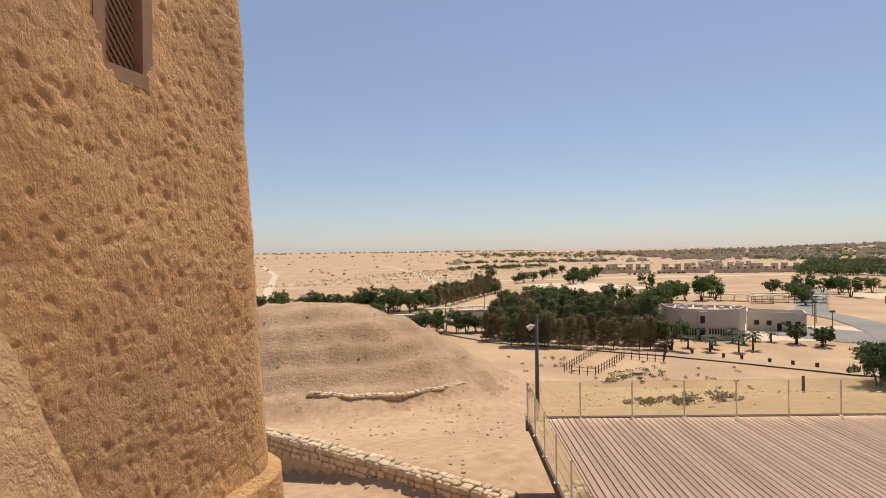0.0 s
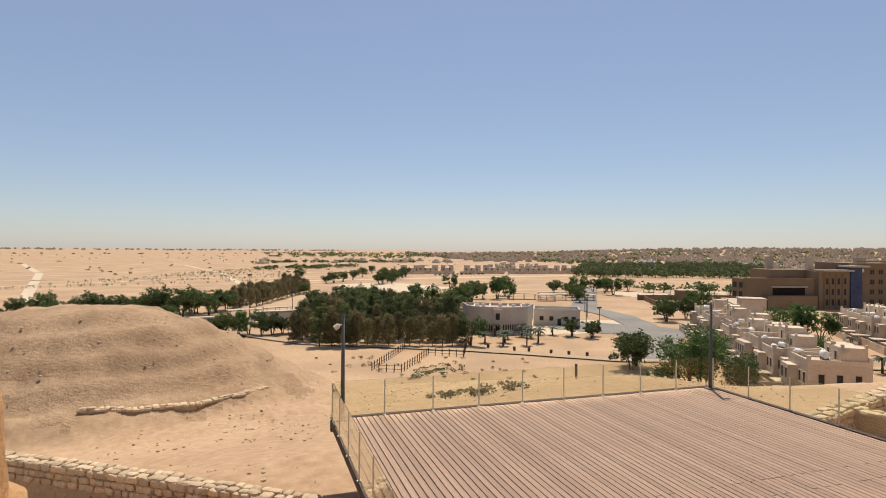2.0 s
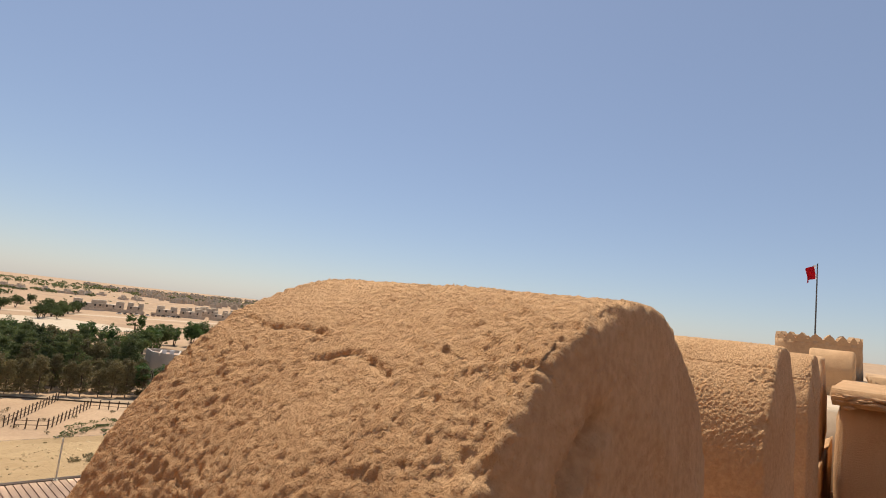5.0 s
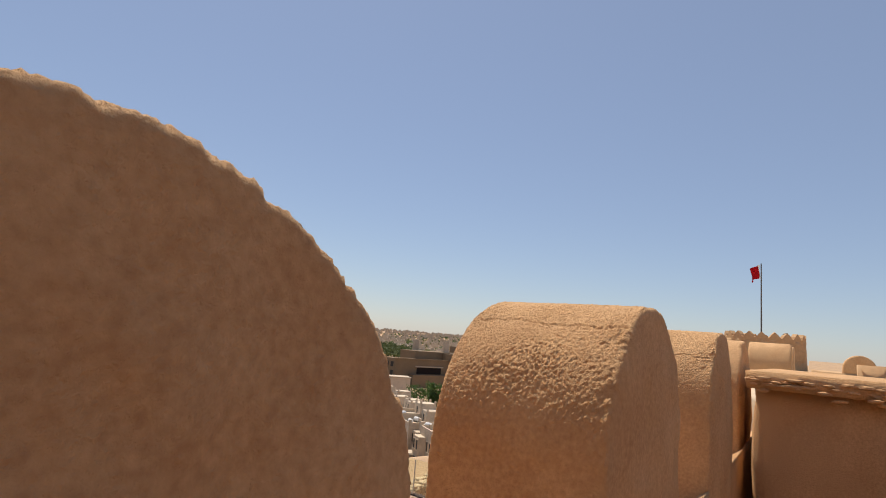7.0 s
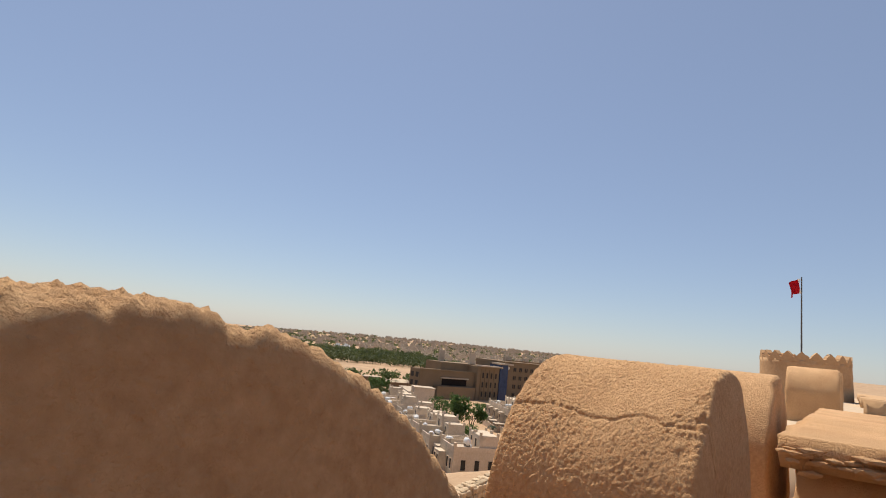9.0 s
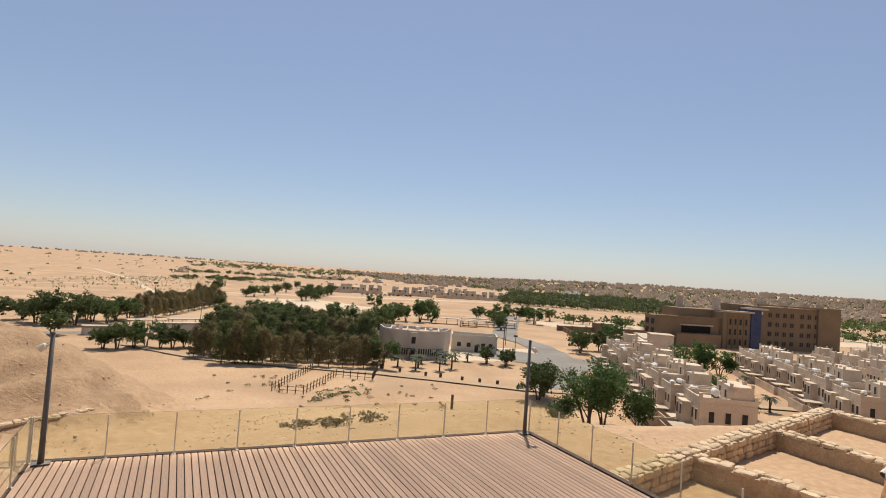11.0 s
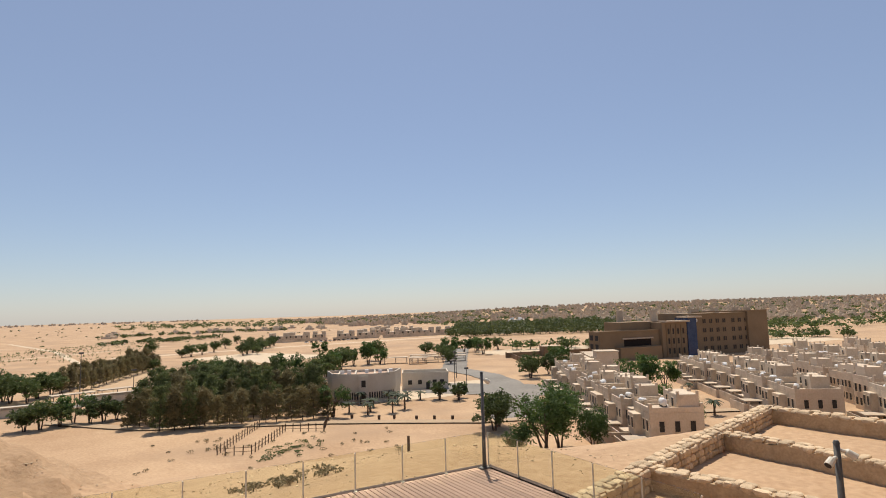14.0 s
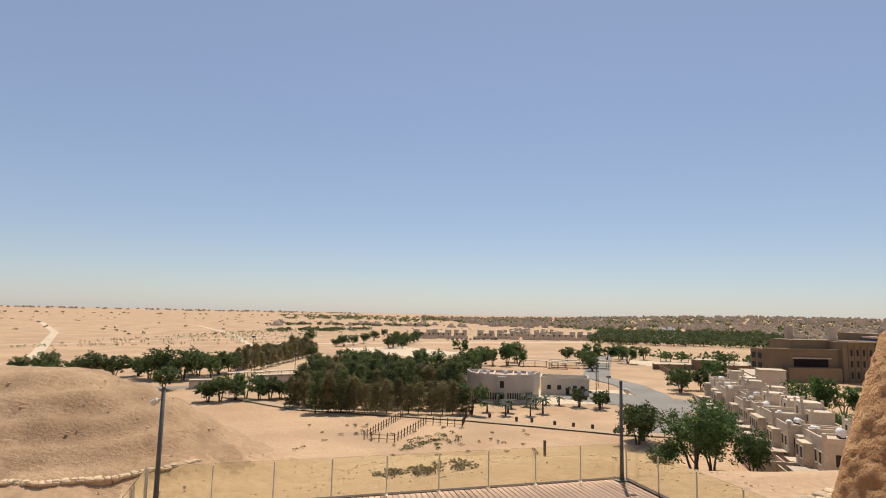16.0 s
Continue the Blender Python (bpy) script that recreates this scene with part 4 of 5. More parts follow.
def thicket(name, count, at, r, size, mat, label, seed, leaves=24, hmax=4.0, category="woods"):
    """Far planting that nobody could count: leaf clumps in one mesh."""
    g = random.Random(seed)
    verts, faces = [], []
    for _ in range(count):
        x, y = at(g)
        z, hh, rr = height(x, y), hmax * g.uniform(0.5, 1.1), r * g.uniform(0.6, 1.2)
        for _ in range(leaves):
            a, q = g.uniform(0, 6.28), math.sqrt(g.random())
            zz = g.random() ** 0.7
            p = Vector((x + math.cos(a) * rr * q, y + math.sin(a) * rr * q, z + 0.25 * hh + 0.75 * hh * zz * math.sqrt(max(0.05, 1 - q * q * 0.8))))
            u = Vector((g.gauss(0, 1), g.gauss(0, 1), g.gauss(0, 0.5))).normalized() * size
            w = u.cross(Vector((g.gauss(0, 1), g.gauss(0, 1), g.gauss(0, 1)))).normalized() * size * 0.6
            o = len(verts)
            verts += [p - u, p + w, p + u, p - w]
            faces += [(o, o + 1, o + 2), (o, o + 2, o + 3)]
        o = len(verts)
        s = 0.06 * rr + 0.05
        verts += [(x - s, y, z - 0.2), (x + s, y, z - 0.2), (x, y + s, z - 0.2), (x, y, z + hh * 0.6)]
        faces += [(o, o + 1, o + 3), (o + 1, o + 2, o + 3), (o + 2, o, o + 3)]
    ob = put(name, mesh_of(name, verts, faces, mat))
    return tagged(ob, label, category, kind="stuff")


def on_line(lines, wob):
    def at(g):
        (x0, y0), (x1, y1) = g.choice(lines)
        s = g.random()
        return x0 + (x1 - x0) * s + g.gauss(0, wob), y0 + (y1 - y0) * s + g.gauss(0, wob)
    return at


def in_quad(a, b, c, d):
    def at(g):
        u, v = g.random(), g.random()
        p = [(a[k] * (1 - u) + b[k] * u) * (1 - v) + (d[k] * (1 - u) + c[k] * u) * v for k in (0, 1)]
        return p[0], p[1]
    return at


thicket("park_woods", 1000, in_quad((330, 420), (455, 320), (800, 560), (520, 640)), 5.5, 1.3, LEAF_DARK, "dark belt of park woodland in the middle distance", 51, 34, 9.0)
thicket("far_woods", 500, in_quad((200, 1300), (1100, 900), (1900, 1700), (300, 2300)), 9, 2.2, LEAF_DARK, "thin belts of trees towards the horizon", 52, 18, 8.0)
thicket("suburb_trees", 1500, in_quad((430, 260), (760, 120), (2300, 700), (800, 1500)), 5.0, 1.5, LEAF, "scattered trees among the far houses", 53, 24, 7.0)
thicket("roadside_trees", 60, on_line([((400, 196), (480, 150)), ((395, 180), (470, 140)), ((250, 250), (300, 230))], 5), 4, 1.0, LEAF, "row of trees behind the brown building", 54, 40, 7)
thicket("nursery_rows", 420, on_line([((-90 + 18 * k, 390 + 32 * k), (70 + 12 * k, 430 + 50 * k)) for k in range(7)], 1.0), 0.8, 0.3, LEAF, "rows of young trees planted in the desert", 55, 12, 2.4)
thicket("desert_bushes", 240, in_quad((-600, 420), (330, 620), (700, 1700), (-1300, 1500)), 2.0, 0.7, LEAF, "scattered bushes on the desert plain", 56, 16, 2.6)
thicket("farm_trees", 160, on_line([((90, 640), (200, 690)), ((120, 900), (360, 900)), ((-900, 1700), (500, 1900))], 14), 4.5, 1.4, LEAF_DARK, "clusters of trees by a far farm", 57, 26, 5)
thicket("slope_scrub", 20, in_quad((14.5, 30), (19, 29.5), (20, 34), (15, 35.5)), 0.45, 0.09, SCRUB, "dry grey scrub on a stony patch of the slope", 58, 60, 0.5, "scrub")
thicket("plain_scrub", 46, in_quad((20, 100), (60, 84), (75, 112), (28, 130)), 0.6, 0.14, SCRUB, "low dry bushes on the sand", 59, 30, 0.6, "scrub")
thicket("fence_scrub", 30, in_quad((38, 100), (56, 96), (58, 114), (44, 108)), 0.8, 0.16, LEAF, "green desert shrubs by the timber fence", 60, 34, 0.8, "scrub")

# ---------------------------------------------------------------- roads and yards
strip("road_track", [(14, 176), (30, 150), (66, 124), (78, 113), (90, 101), (108, 90), (150, 62)], 3.6, TRACK, "compacted brown dirt track across the sand", "road", 0.28)
strip("road_loop", [(98, 97), (112, 108), (130, 128), (142, 146), (152, 167), (158, 194), (190, 232), (240, 290)], 11, ASPHALT, "dusty grey asphalt road between the trees", "road", 0.2)
strip("road_villas", [(60, 425), (172, 432), (346, 436), (560, 380)], 12, ROOF, "pale dusty road before the villas", "road")
strip("road_field", [(-60, 198), (5, 200), (48, 212), (110, 200)], 6, ASPHALT, "narrow asphalt road behind the trees", "road")
for i, (ax, ay, bx, by) in enumerate(((-260, 330, 120, 560), (-420, 520, 260, 760), (-60, 300, -180, 900), (-700, 700, 420, 1150), (40, 330, 10, 820), (-120, 470, 330, 640))):
    strip("road_desert", [(ax, ay), ((ax + bx) / 2 + 14, (ay + by) / 2 - 10), (bx, by)], 3.5 + i % 3, TRACK if i % 2 else PATHSAND, "faint vehicle track over the desert plain", "road", 0.06)
patch("field_soil", 62, 262, 36, 46, 0.35, SOIL, "reddish bare field with faint furrows")
patch("field_pale", 128, 345, 26, 40, 0.3, PATHSAND, "pale levelled sand field")
patch("yard_pavilion", 116, 150, 26, 15, -0.25, PATHSAND, "pale paved yard before the pavilion")
patch("yard_park", 262, 236, 40, 18, -0.3, PATHSAND, "pale paved park ground")
patch("parking", 128, 138, 12, 20, 0.6, ASPHALT, "grey asphalt parking ground", 0.12)
patch("field_hospital", 380, 168, 60, 22, -0.3, PATHSAND, "pale sand lot behind the brown building")
patch("path_floor", -6.0, 12.5, 7.5, 4.2, -0.55, PATHSAND, "pale sandy path below the tower", 0.03)


# ---------------------------------------------------------------- small things on the plain
def timber_fence(pts, label):
    t = thing("timber_fence", label, "fence", group="timber fences")
    for (x0, y0), (x1, y1) in zip(pts, pts[1:]):
        L = math.hypot(x1 - x0, y1 - y0)
        n = max(1, round(L / 1.7))
        for i in range(n + 1):
            x, y = x0 + (x1 - x0) * i / n, y0 + (y1 - y0) * i / n
            o = part("post", box(-0.08, 0.08, -0.08, 0.08, -0.3, 1.75, 0.02), BARK, t)
            o.matrix_basis = pose(x, y, height(x, y), rng.uniform(-3, 3), rng.uniform(-3, 3), rng.uniform(0, 90))
        a = math.degrees(math.atan2(y1 - y0, x1 - x0))
        for z in (0.6, 1.3):
            o = part("rail", box(0, L, -0.03, 0.03, -0.04, 0.04, 0.01), BARK, t)
            o.matrix_basis = pose(x0, y0, height(x0, y0) + z, 0, 0, a)


timber_fence([(36.5, 112), (51.5, 132)], "weathered timber rail fence of a paddock")
timber_fence([(41.5, 108), (54.0, 123), (60.5, 117.5), (66.5, 127.5)], "weathered timber rail fence with a bend")
timber_fence([(37.5, 110.5), (41.5, 108)], "short end of a timber paddock fence")
tagged(put("marker_post", mesh_of("marker_post", *plank(0.14, 0.14, 1.4), BARK), None, pose(27.5, 35.2, height(27.5, 35.2) + 1.25)), "dark wooden marker post on the slope", "post")


def litter_bin(x, y):
    t = thing("litter_bin", "dark round litter bin on a post", "bin", pose(x, y, height(x, y)), "bins along the track")
    part("drum", tube(bmesh.new(), [(0, 0, 0.1), (0, 0, 0.15), (0, 0, 0.95), (0, 0, 1.0)], [0.3, 0.34, 0.36, 0.33], 12), BARK, t)
    part("foot", tube(bmesh.new(), [(0, 0, -0.1), (0, 0, 0.12)], [0.12, 0.12], 8), STEEL, t)


for x, y in ((76, 120), (79, 118), (82, 113), (85, 110), (88, 107), (72, 126), (70, 132)):
    litter_bin(x, y)


def concrete_tank(x0, y0, x1, y1):
    a = math.atan2(y1 - y0, x1 - x0)
    L = math.hypot(x1 - x0, y1 - y0)
    t = thing("retaining_wall", "long pale concrete wall with a rounded end", "wall", pose(x0, y0, height(x0, y0), 0, 0, math.degrees(a)))
    part("wall", box(0, L, -1.2, 1.2, -0.5, 2.6, 0.5), PAV, t)
    part("coping", box(-0.05, L + 0.05, -1.3, 1.3, 2.6, 2.75, 0.05), PAV, t)


concrete_tank(4, 196, 19, 196)
concrete_tank(40, 214, 78, 222)
concrete_tank(24, 206, 40, 206)


def canopy(x, y, w, d, h, turn):
    t = thing("shade_canopy", "low flat-roofed shade canopy on thin posts", "canopy", pose(x, y, height(x, y), 0, 0, turn), "canopies on the field")
    part("roof", box(-w / 2, w / 2, -d / 2, d / 2, h, h + 0.25, 0.05), HOUSE_ROOF, t)
    for sx in (-1, 0, 1):
        for sy in (-1, 1):
            part("post", box(sx * w * 0.45 - 0.08, sx * w * 0.45 + 0.08, sy * d * 0.45 - 0.08, sy * d * 0.45 + 0.08, -0.2, h), STEEL, t)


for x, y, w, d, a in ((22, 212, 12, 4, 10), (34, 216, 10, 4, 12), (170, 232, 14, 5, -30), (182, 224, 12, 5, -30), (158, 240, 12, 5, -30), (176, 242, 14, 4, -25), (192, 236, 12, 4, -25), (163, 228, 9, 4, -30)):
    canopy(x, y, w, d, 2.8, a)


def mast(x, y, h):
    t = thing("light_mast", "tall thin floodlight mast", "mast", pose(x, y, height(x, y)), "masts on the plain")
    part("pole", tube(bmesh.new(), [(0, 0, -0.3), (0, 0, h)], [0.16, 0.09], 7), STEEL, t)
    part("head", box(-0.7, 0.7, -0.25, 0.25, h - 0.2, h + 0.35, 0.05), STEEL, t)


for x, y, h in ((24, 214, 15), (38, 208, 9), (44, 206, 9), (60, 204, 9), (140, 170, 8), (128, 156, 8), (152, 186, 8), (120, 140, 7)):
    mast(x, y, h)


# ---------------------------------------------------------------- pavilion
def window_part(parent, x, y, z, w, h, turn=0, name="window", frame_mat=PAV, sill=True, pane_mat=DARKGLASS):
    """A window that faces local -y: a thin frame round a dark pane, set 3 cm proud of its wall."""
    o = part(name, slab(slab(slab(box(-w / 2 - 0.09, -w / 2, -0.07, 0.1, 0, h), w / 2, w / 2 + 0.09, -0.07, 0.1, 0, h), -w / 2 - 0.09, w / 2 + 0.09, -0.07, 0.1, h, h + 0.09), -w / 2 - 0.12, w / 2 + 0.12, -0.12, 0.1, -0.1, 0), frame_mat, parent)
    o.matrix_basis = pose(x, y, z, 0, 0, turn)
    part("pane", box(-w / 2, w / 2, -0.03, 0.05, 0, h), pane_mat, o)
    return o


def pavilion():
    cx, cy = 88.8, 149.6
    face = math.degrees(math.atan2(cx, cy))                        # the bowed front looks back to the fort
    t = thing("pavilion", "cream visitor pavilion with a bowed windowed front", "building", pose(cx, cy, height(cx, cy), 0, 0, -face) @ Matrix.Diagonal((0.8, 0.86, 0.95, 1)))
    # bowed body: local -y is the front
    out, R, half = [], 17.0, 40
    for i in range(half + 1):
        a = radians(-142 + 104 * i / half)
        out.append((R * math.cos(a) * 0.86, 8.0 + R * math.sin(a) * 0.86))
    out += [(14.0, 9.0), (-14.0, 9.0)]

    def ring(z0, z1, scale, mat, name, label=""):
        bm = bmesh.new()
        lo = [bm.verts.new((x * scale, (y - 1) * scale + 1, z0)) for x, y in out]
        hi = [bm.verts.new((x * scale, (y - 1) * scale + 1, z1)) for x, y in out]
        for k in range(len(out)):
            q = (k + 1) % len(out)
            bm.faces.new((lo[k], lo[q], hi[q], hi[k]))
        bm.faces.new(hi)
        return part(name, bm, mat, t, label)
    ring(-0.5, 3.4, 0.975, PAV, "ground_storey")
    ring(3.4, 7.6, 1.0, PAV, "upper_wall")
    ring(7.6, 7.62, 0.95, TERRACOTTA, "roof", "pinkish tiled roof terrace")
    bm = bmesh.new()
    for k in range(len(out)):
        q = (k + 1) % len(out)
        (x0, y0), (x1, y1) = out[k], out[q]
        f = [bm.verts.new((x * s, (y - 1) * s + 1, z)) for x, y, s, z in ((x0, y0, 1, 7.6), (x1, y1, 1, 7.6), (x1, y1, 1, 8.4), (x0, y0, 1, 8.4), (x0, y0, 0.965, 7.6), (x1, y1, 0.965, 7.6), (x1, y1, 0.965, 8.4), (x0, y0, 0.965, 8.4))]
        for ids in ((0, 1, 2, 3), (5, 4, 7, 6), (3, 2, 6, 7)):
            bm.faces.new([f[i] for i in ids])
    part("parapet", bm, PAV, t)
    for i in range(28):
        a = -138 + 96 * i / 27
        if -93 < a < -84:
            continue
        r = 17.0 * 0.86 * 0.975 + 0.02
        window_part(t, r * math.cos(radians(a)), 8.0 * 0.975 + 0.025 + r * math.sin(radians(a)), 0.9, 0.52, 2.1, a + 90)
    part("entrance_tower", box(-1.6, 1.6, -7.6, -5.6, -0.5, 7.9, 0.1), PAV, t)
    for z in (1.0, 4.6):
        window_part(t, 0, -7.62, z, 1.5, 2.0)
    for x in (-9, -3, 4, 9):
        part("roof_beam", box(x - 0.3, x + 0.3, -4, 9, 7.62, 8.25, 0.05), PAV, t)
    for x, y in ((-8, 3), (-5.5, 3.4), (1, 4.6), (6, 2), (10, 5)):
        part("roof_unit", box(x - 0.7, x + 0.7, y - 0.5, y + 0.5, 7.62, 8.7, 0.06), WHITE, t, "boxy white rooftop unit")
    a = thing("annex", "low cream annex with small dark windows", "building", pose(116.5, 157.5, height(116.5, 157.5), 0, 0, -34))
    part("body", box(-7.5, 7.5, -4.5, 4.5, -0.4, 4.6, 0.08), PAV, a)
    part("parapet", slab(slab(slab(box(-7.6, 7.6, -4.6, -4.2, 4.6, 5.5), -7.6, 7.6, 4.2, 4.6, 4.6, 5.5), -7.6, -7.2, -4.2, 4.2, 4.6, 5.5), 7.2, 7.6, -4.2, 4.2, 4.6, 5.5), PAV, a)
    for x in (-5, -1.8, 3.0, 5.4):
        window_part(a, x, -4.52, 1.6, 1.3, 1.4)
    o = part("door", box(0.2, 1.4, -4.6, -4.4, 0, 2.3, 0.03), DARKGLASS, a)


pavilion()


# ---------------------------------------------------------------- town houses
def town_house(seed):
    """Two storeys of cream render with stepped corners, recessed dark windows and a roof room; fronts look to local -y."""
    g = random.Random(seed)
    t = thing("town_house", "two-storey cream rendered town house with stepped parapet", "house", group="town houses below the fort")
    w, d = 9.2, 10.5
    part("wall", box(-w / 2, w / 2, -d / 2, d / 2, -1.5, 6.4, 0.06), HOUSE, t)
    part("bay", box(-w / 2 + 0.4, -w / 2 + 4.4, -d / 2 - 1.5, -d / 2 + 0.2, -1.5, 5.6, 0.06), HOUSE, t)
    part("roof", box(-w / 2 + 0.3, w / 2 - 0.3, -d / 2 + 0.3, d / 2 - 0.3, 6.4, 6.43), HOUSE_ROOF, t)
    bm = bmesh.new()
    for x0, x1, y0, y1 in ((-w / 2, w / 2, -d / 2, -d / 2 + 0.3), (-w / 2, w / 2, d / 2 - 0.3, d / 2), (-w / 2, -w / 2 + 0.3, -d / 2 + 0.3, d / 2 - 0.3), (w / 2 - 0.3, w / 2, -d / 2 + 0.3, d / 2 - 0.3)):
        slab(bm, x0, x1, y0, y1, 6.4, 7.15)
    for sx in (-1, 1):
        for sy in (-1, 1):
            slab(bm, sx * (w / 2 - 0.3) - 0.3, sx * (w / 2 - 0.3) + 0.3, sy * (d / 2 - 0.3) - 0.3, sy * (d / 2 - 0.3) + 0.3, 7.15, 7.75)
    part("parapet", bm, HOUSE, t)
    rx = g.choice((-1, 1)) * 2.0
    part("roof_room", box(rx - 2.2, rx + 2.2, 0.4, d / 2 - 0.6, 6.4, 9.0, 0.06), HOUSE, t)
    for sx in (-1, 1):
        for y0 in (0.4, d / 2 - 1.04):
            part("finial", box(rx + sx * 2.0 - 0.22, rx + sx * 2.0 + 0.22, y0, y0 + 0.44, 9.0, 9.5), HOUSE, t)
    part("court_wall", slab(slab(box(-w / 2, w / 2, -d / 2 - 5.0, -d / 2 - 4.8, -1.5, 1.9), -w / 2, -w / 2 + 0.2, -d / 2 - 4.8, -d / 2, -1.5, 1.9), w / 2 - 0.2, w / 2, -d / 2 - 4.8, -d / 2, -1.5, 1.9), HOUSE, t)
    part("car_port", box(0.6, w / 2 - 0.1, -d / 2 - 4.6, -d / 2 - 0.1, 2.3, 2.5, 0.03), HOUSE_ROOF, t)
    for x in (-3.2, -1.2):
        window_part(t, x, -d / 2 - 1.53, 3.4, 1.0, 1.6, frame_mat=HOUSE)
    for x in (1.2, 3.2):
        window_part(t, x, -d / 2 - 0.03, 3.5, 1.0, 1.6, frame_mat=HOUSE)
    window_part(t, 2.2, -d / 2 - 0.03, 0.3, 1.3, 1.9, frame_mat=HOUSE)
    window_part(t, -2.2, -d / 2 - 1.53, 0.8, 1.0, 1.4, frame_mat=HOUSE)
    for y in (-3.0, 0.0, 3.0):
        for s, turn in ((-1, -90), (1, 90)):
            window_part(t, s * (w / 2 + 0.03), y, 3.5, 1.0, 1.6, turn, frame_mat=HOUSE)
            window_part(t, s * (w / 2 + 0.03), y + 0.4, 0.8, 0.95, 1.5, turn, frame_mat=HOUSE)
    for x in (-3.0, -0.6, 1.6, 3.4):
        for z in (0.9, 3.7):
            o = window_part(t, x, d / 2 + 0.03, z, 1.0, 1.6, 180, frame_mat=HOUSE)
    window_part(t, rx, 0.37, 7.0, 0.9, 1.3, frame_mat=HOUSE)
    return t


def water_tank():
    t = thing("water_tank", "round white rooftop water tank on a cradle", "water tank", group="rooftop water tanks")
    bm = tube(bmesh.new(), [(-0.95, 0, 0.75), (-0.9, 0, 0.75), (-0.7, 0, 0.75), (0.7, 0, 0.75), (0.9, 0, 0.75), (0.95, 0, 0.75)], [0.05, 0.4, 0.6, 0.6, 0.4, 0.05], 14)
    part("drum", bm, WHITE, t, smooth=True)
    part("cradle", slab(box(-0.6, -0.4, -0.5, 0.5, 0, 0.35), 0.4, 0.6, -0.5, 0.5, 0, 0.35), STEEL, t)
    part("lid", tube(bmesh.new(), [(0, 0, 1.3), (0, 0, 1.42)], [0.22, 0.2], 10), WHITE, t)
    return t


TANK = water_tank()
TANK.matrix_basis = pose(130, 108, -15)
HOUSES = []
rng = random.Random(5)


def town_row(x0, y0, x1, y1, n, turn_out, skip=()):
    """A terrace of houses from one place to another, stepping in and out."""
    a = math.degrees(math.atan2(y1 - y0, x1 - x0))
    for i in range(n):
        if i in skip:
            continue
        s = (i + 0.5) / n
        off = rng.uniform(-1.6, 1.6)
        x = x0 + (x1 - x0) * s - math.sin(radians(a)) * off
        y = y0 + (y1 - y0) * s + math.cos(radians(a)) * off
        z = height(x, y)
        m = pose(x, y, z, 0, 0, a + turn_out)
        if len(HOUSES) < 3:
            h = town_house(60 + len(HOUSES))
            h.matrix_basis = m
            HOUSES.append(h)
        else:
            h = copy_thing(rng.choice(HOUSES), m)
        h.scale = (rng.uniform(0.84, 0.92), 0.88, rng.uniform(0.98, 1.14))
        for k in range(rng.randint(1, 2)):
            lx, ly = rng.uniform(-3, 3), rng.uniform(-3.8, -0.5)
            q = m @ Matrix.Translation((lx, ly, 6.43 * h.scale.z)) @ Matrix.Rotation(rng.uniform(0, 3), 4, "Z") @ Matrix.Scale(0.8, 4)
            copy_thing(TANK, q)


town_row(96, 55, 150, 124, 12, 180)
town_row(136, 46, 196, 108, 11, 180)
town_row(156, 34, 214, 92, 10, 0)
town_row(176, 30, 250, 96, 9, 180)
town_row(200, 22, 280, 84, 9, 0)
town_row(126, 22, 150, 40, 3, 180)
town_row(230, 20, 310, 70, 8, 180)
plant(BIG, 141, 97, 0.8)
plant(BIG, 133, 80, 0.5)
plant(BIG, 121, 66, 0.42)
TANK.matrix_basis = HOUSES[0].matrix_basis @ Matrix.Translation((3.2, -2.0, 6.43 * HOUSES[0].scale.z))


def garden_wall(x0, y0, x1, y1, h, label):
    L, a = math.hypot(x1 - x0, y1 - y0), math.degrees(math.atan2(y1 - y0, x1 - x0))
    t = thing("garden_wall", label, "wall", pose(x0, y0, height((x0 + x1) / 2, (y0 + y1) / 2), 0, 0, a), "garden walls")
    part("wall", box(0, L, -0.12, 0.12, -2.5, h, 0.02), HOUSE, t)
    part("coping", box(-0.04, L + 0.04, -0.18, 0.18, h, h + 0.12, 0.02), HOUSE_ROOF, t)


garden_wall(84, 60, 96, 76, 2.2, "cream rendered garden wall below the houses")
garden_wall(84, 60, 92, 54, 2.0, "short cream garden wall")
garden_wall(90, 68, 98, 62, 2.4, "cream wall of a small service yard")


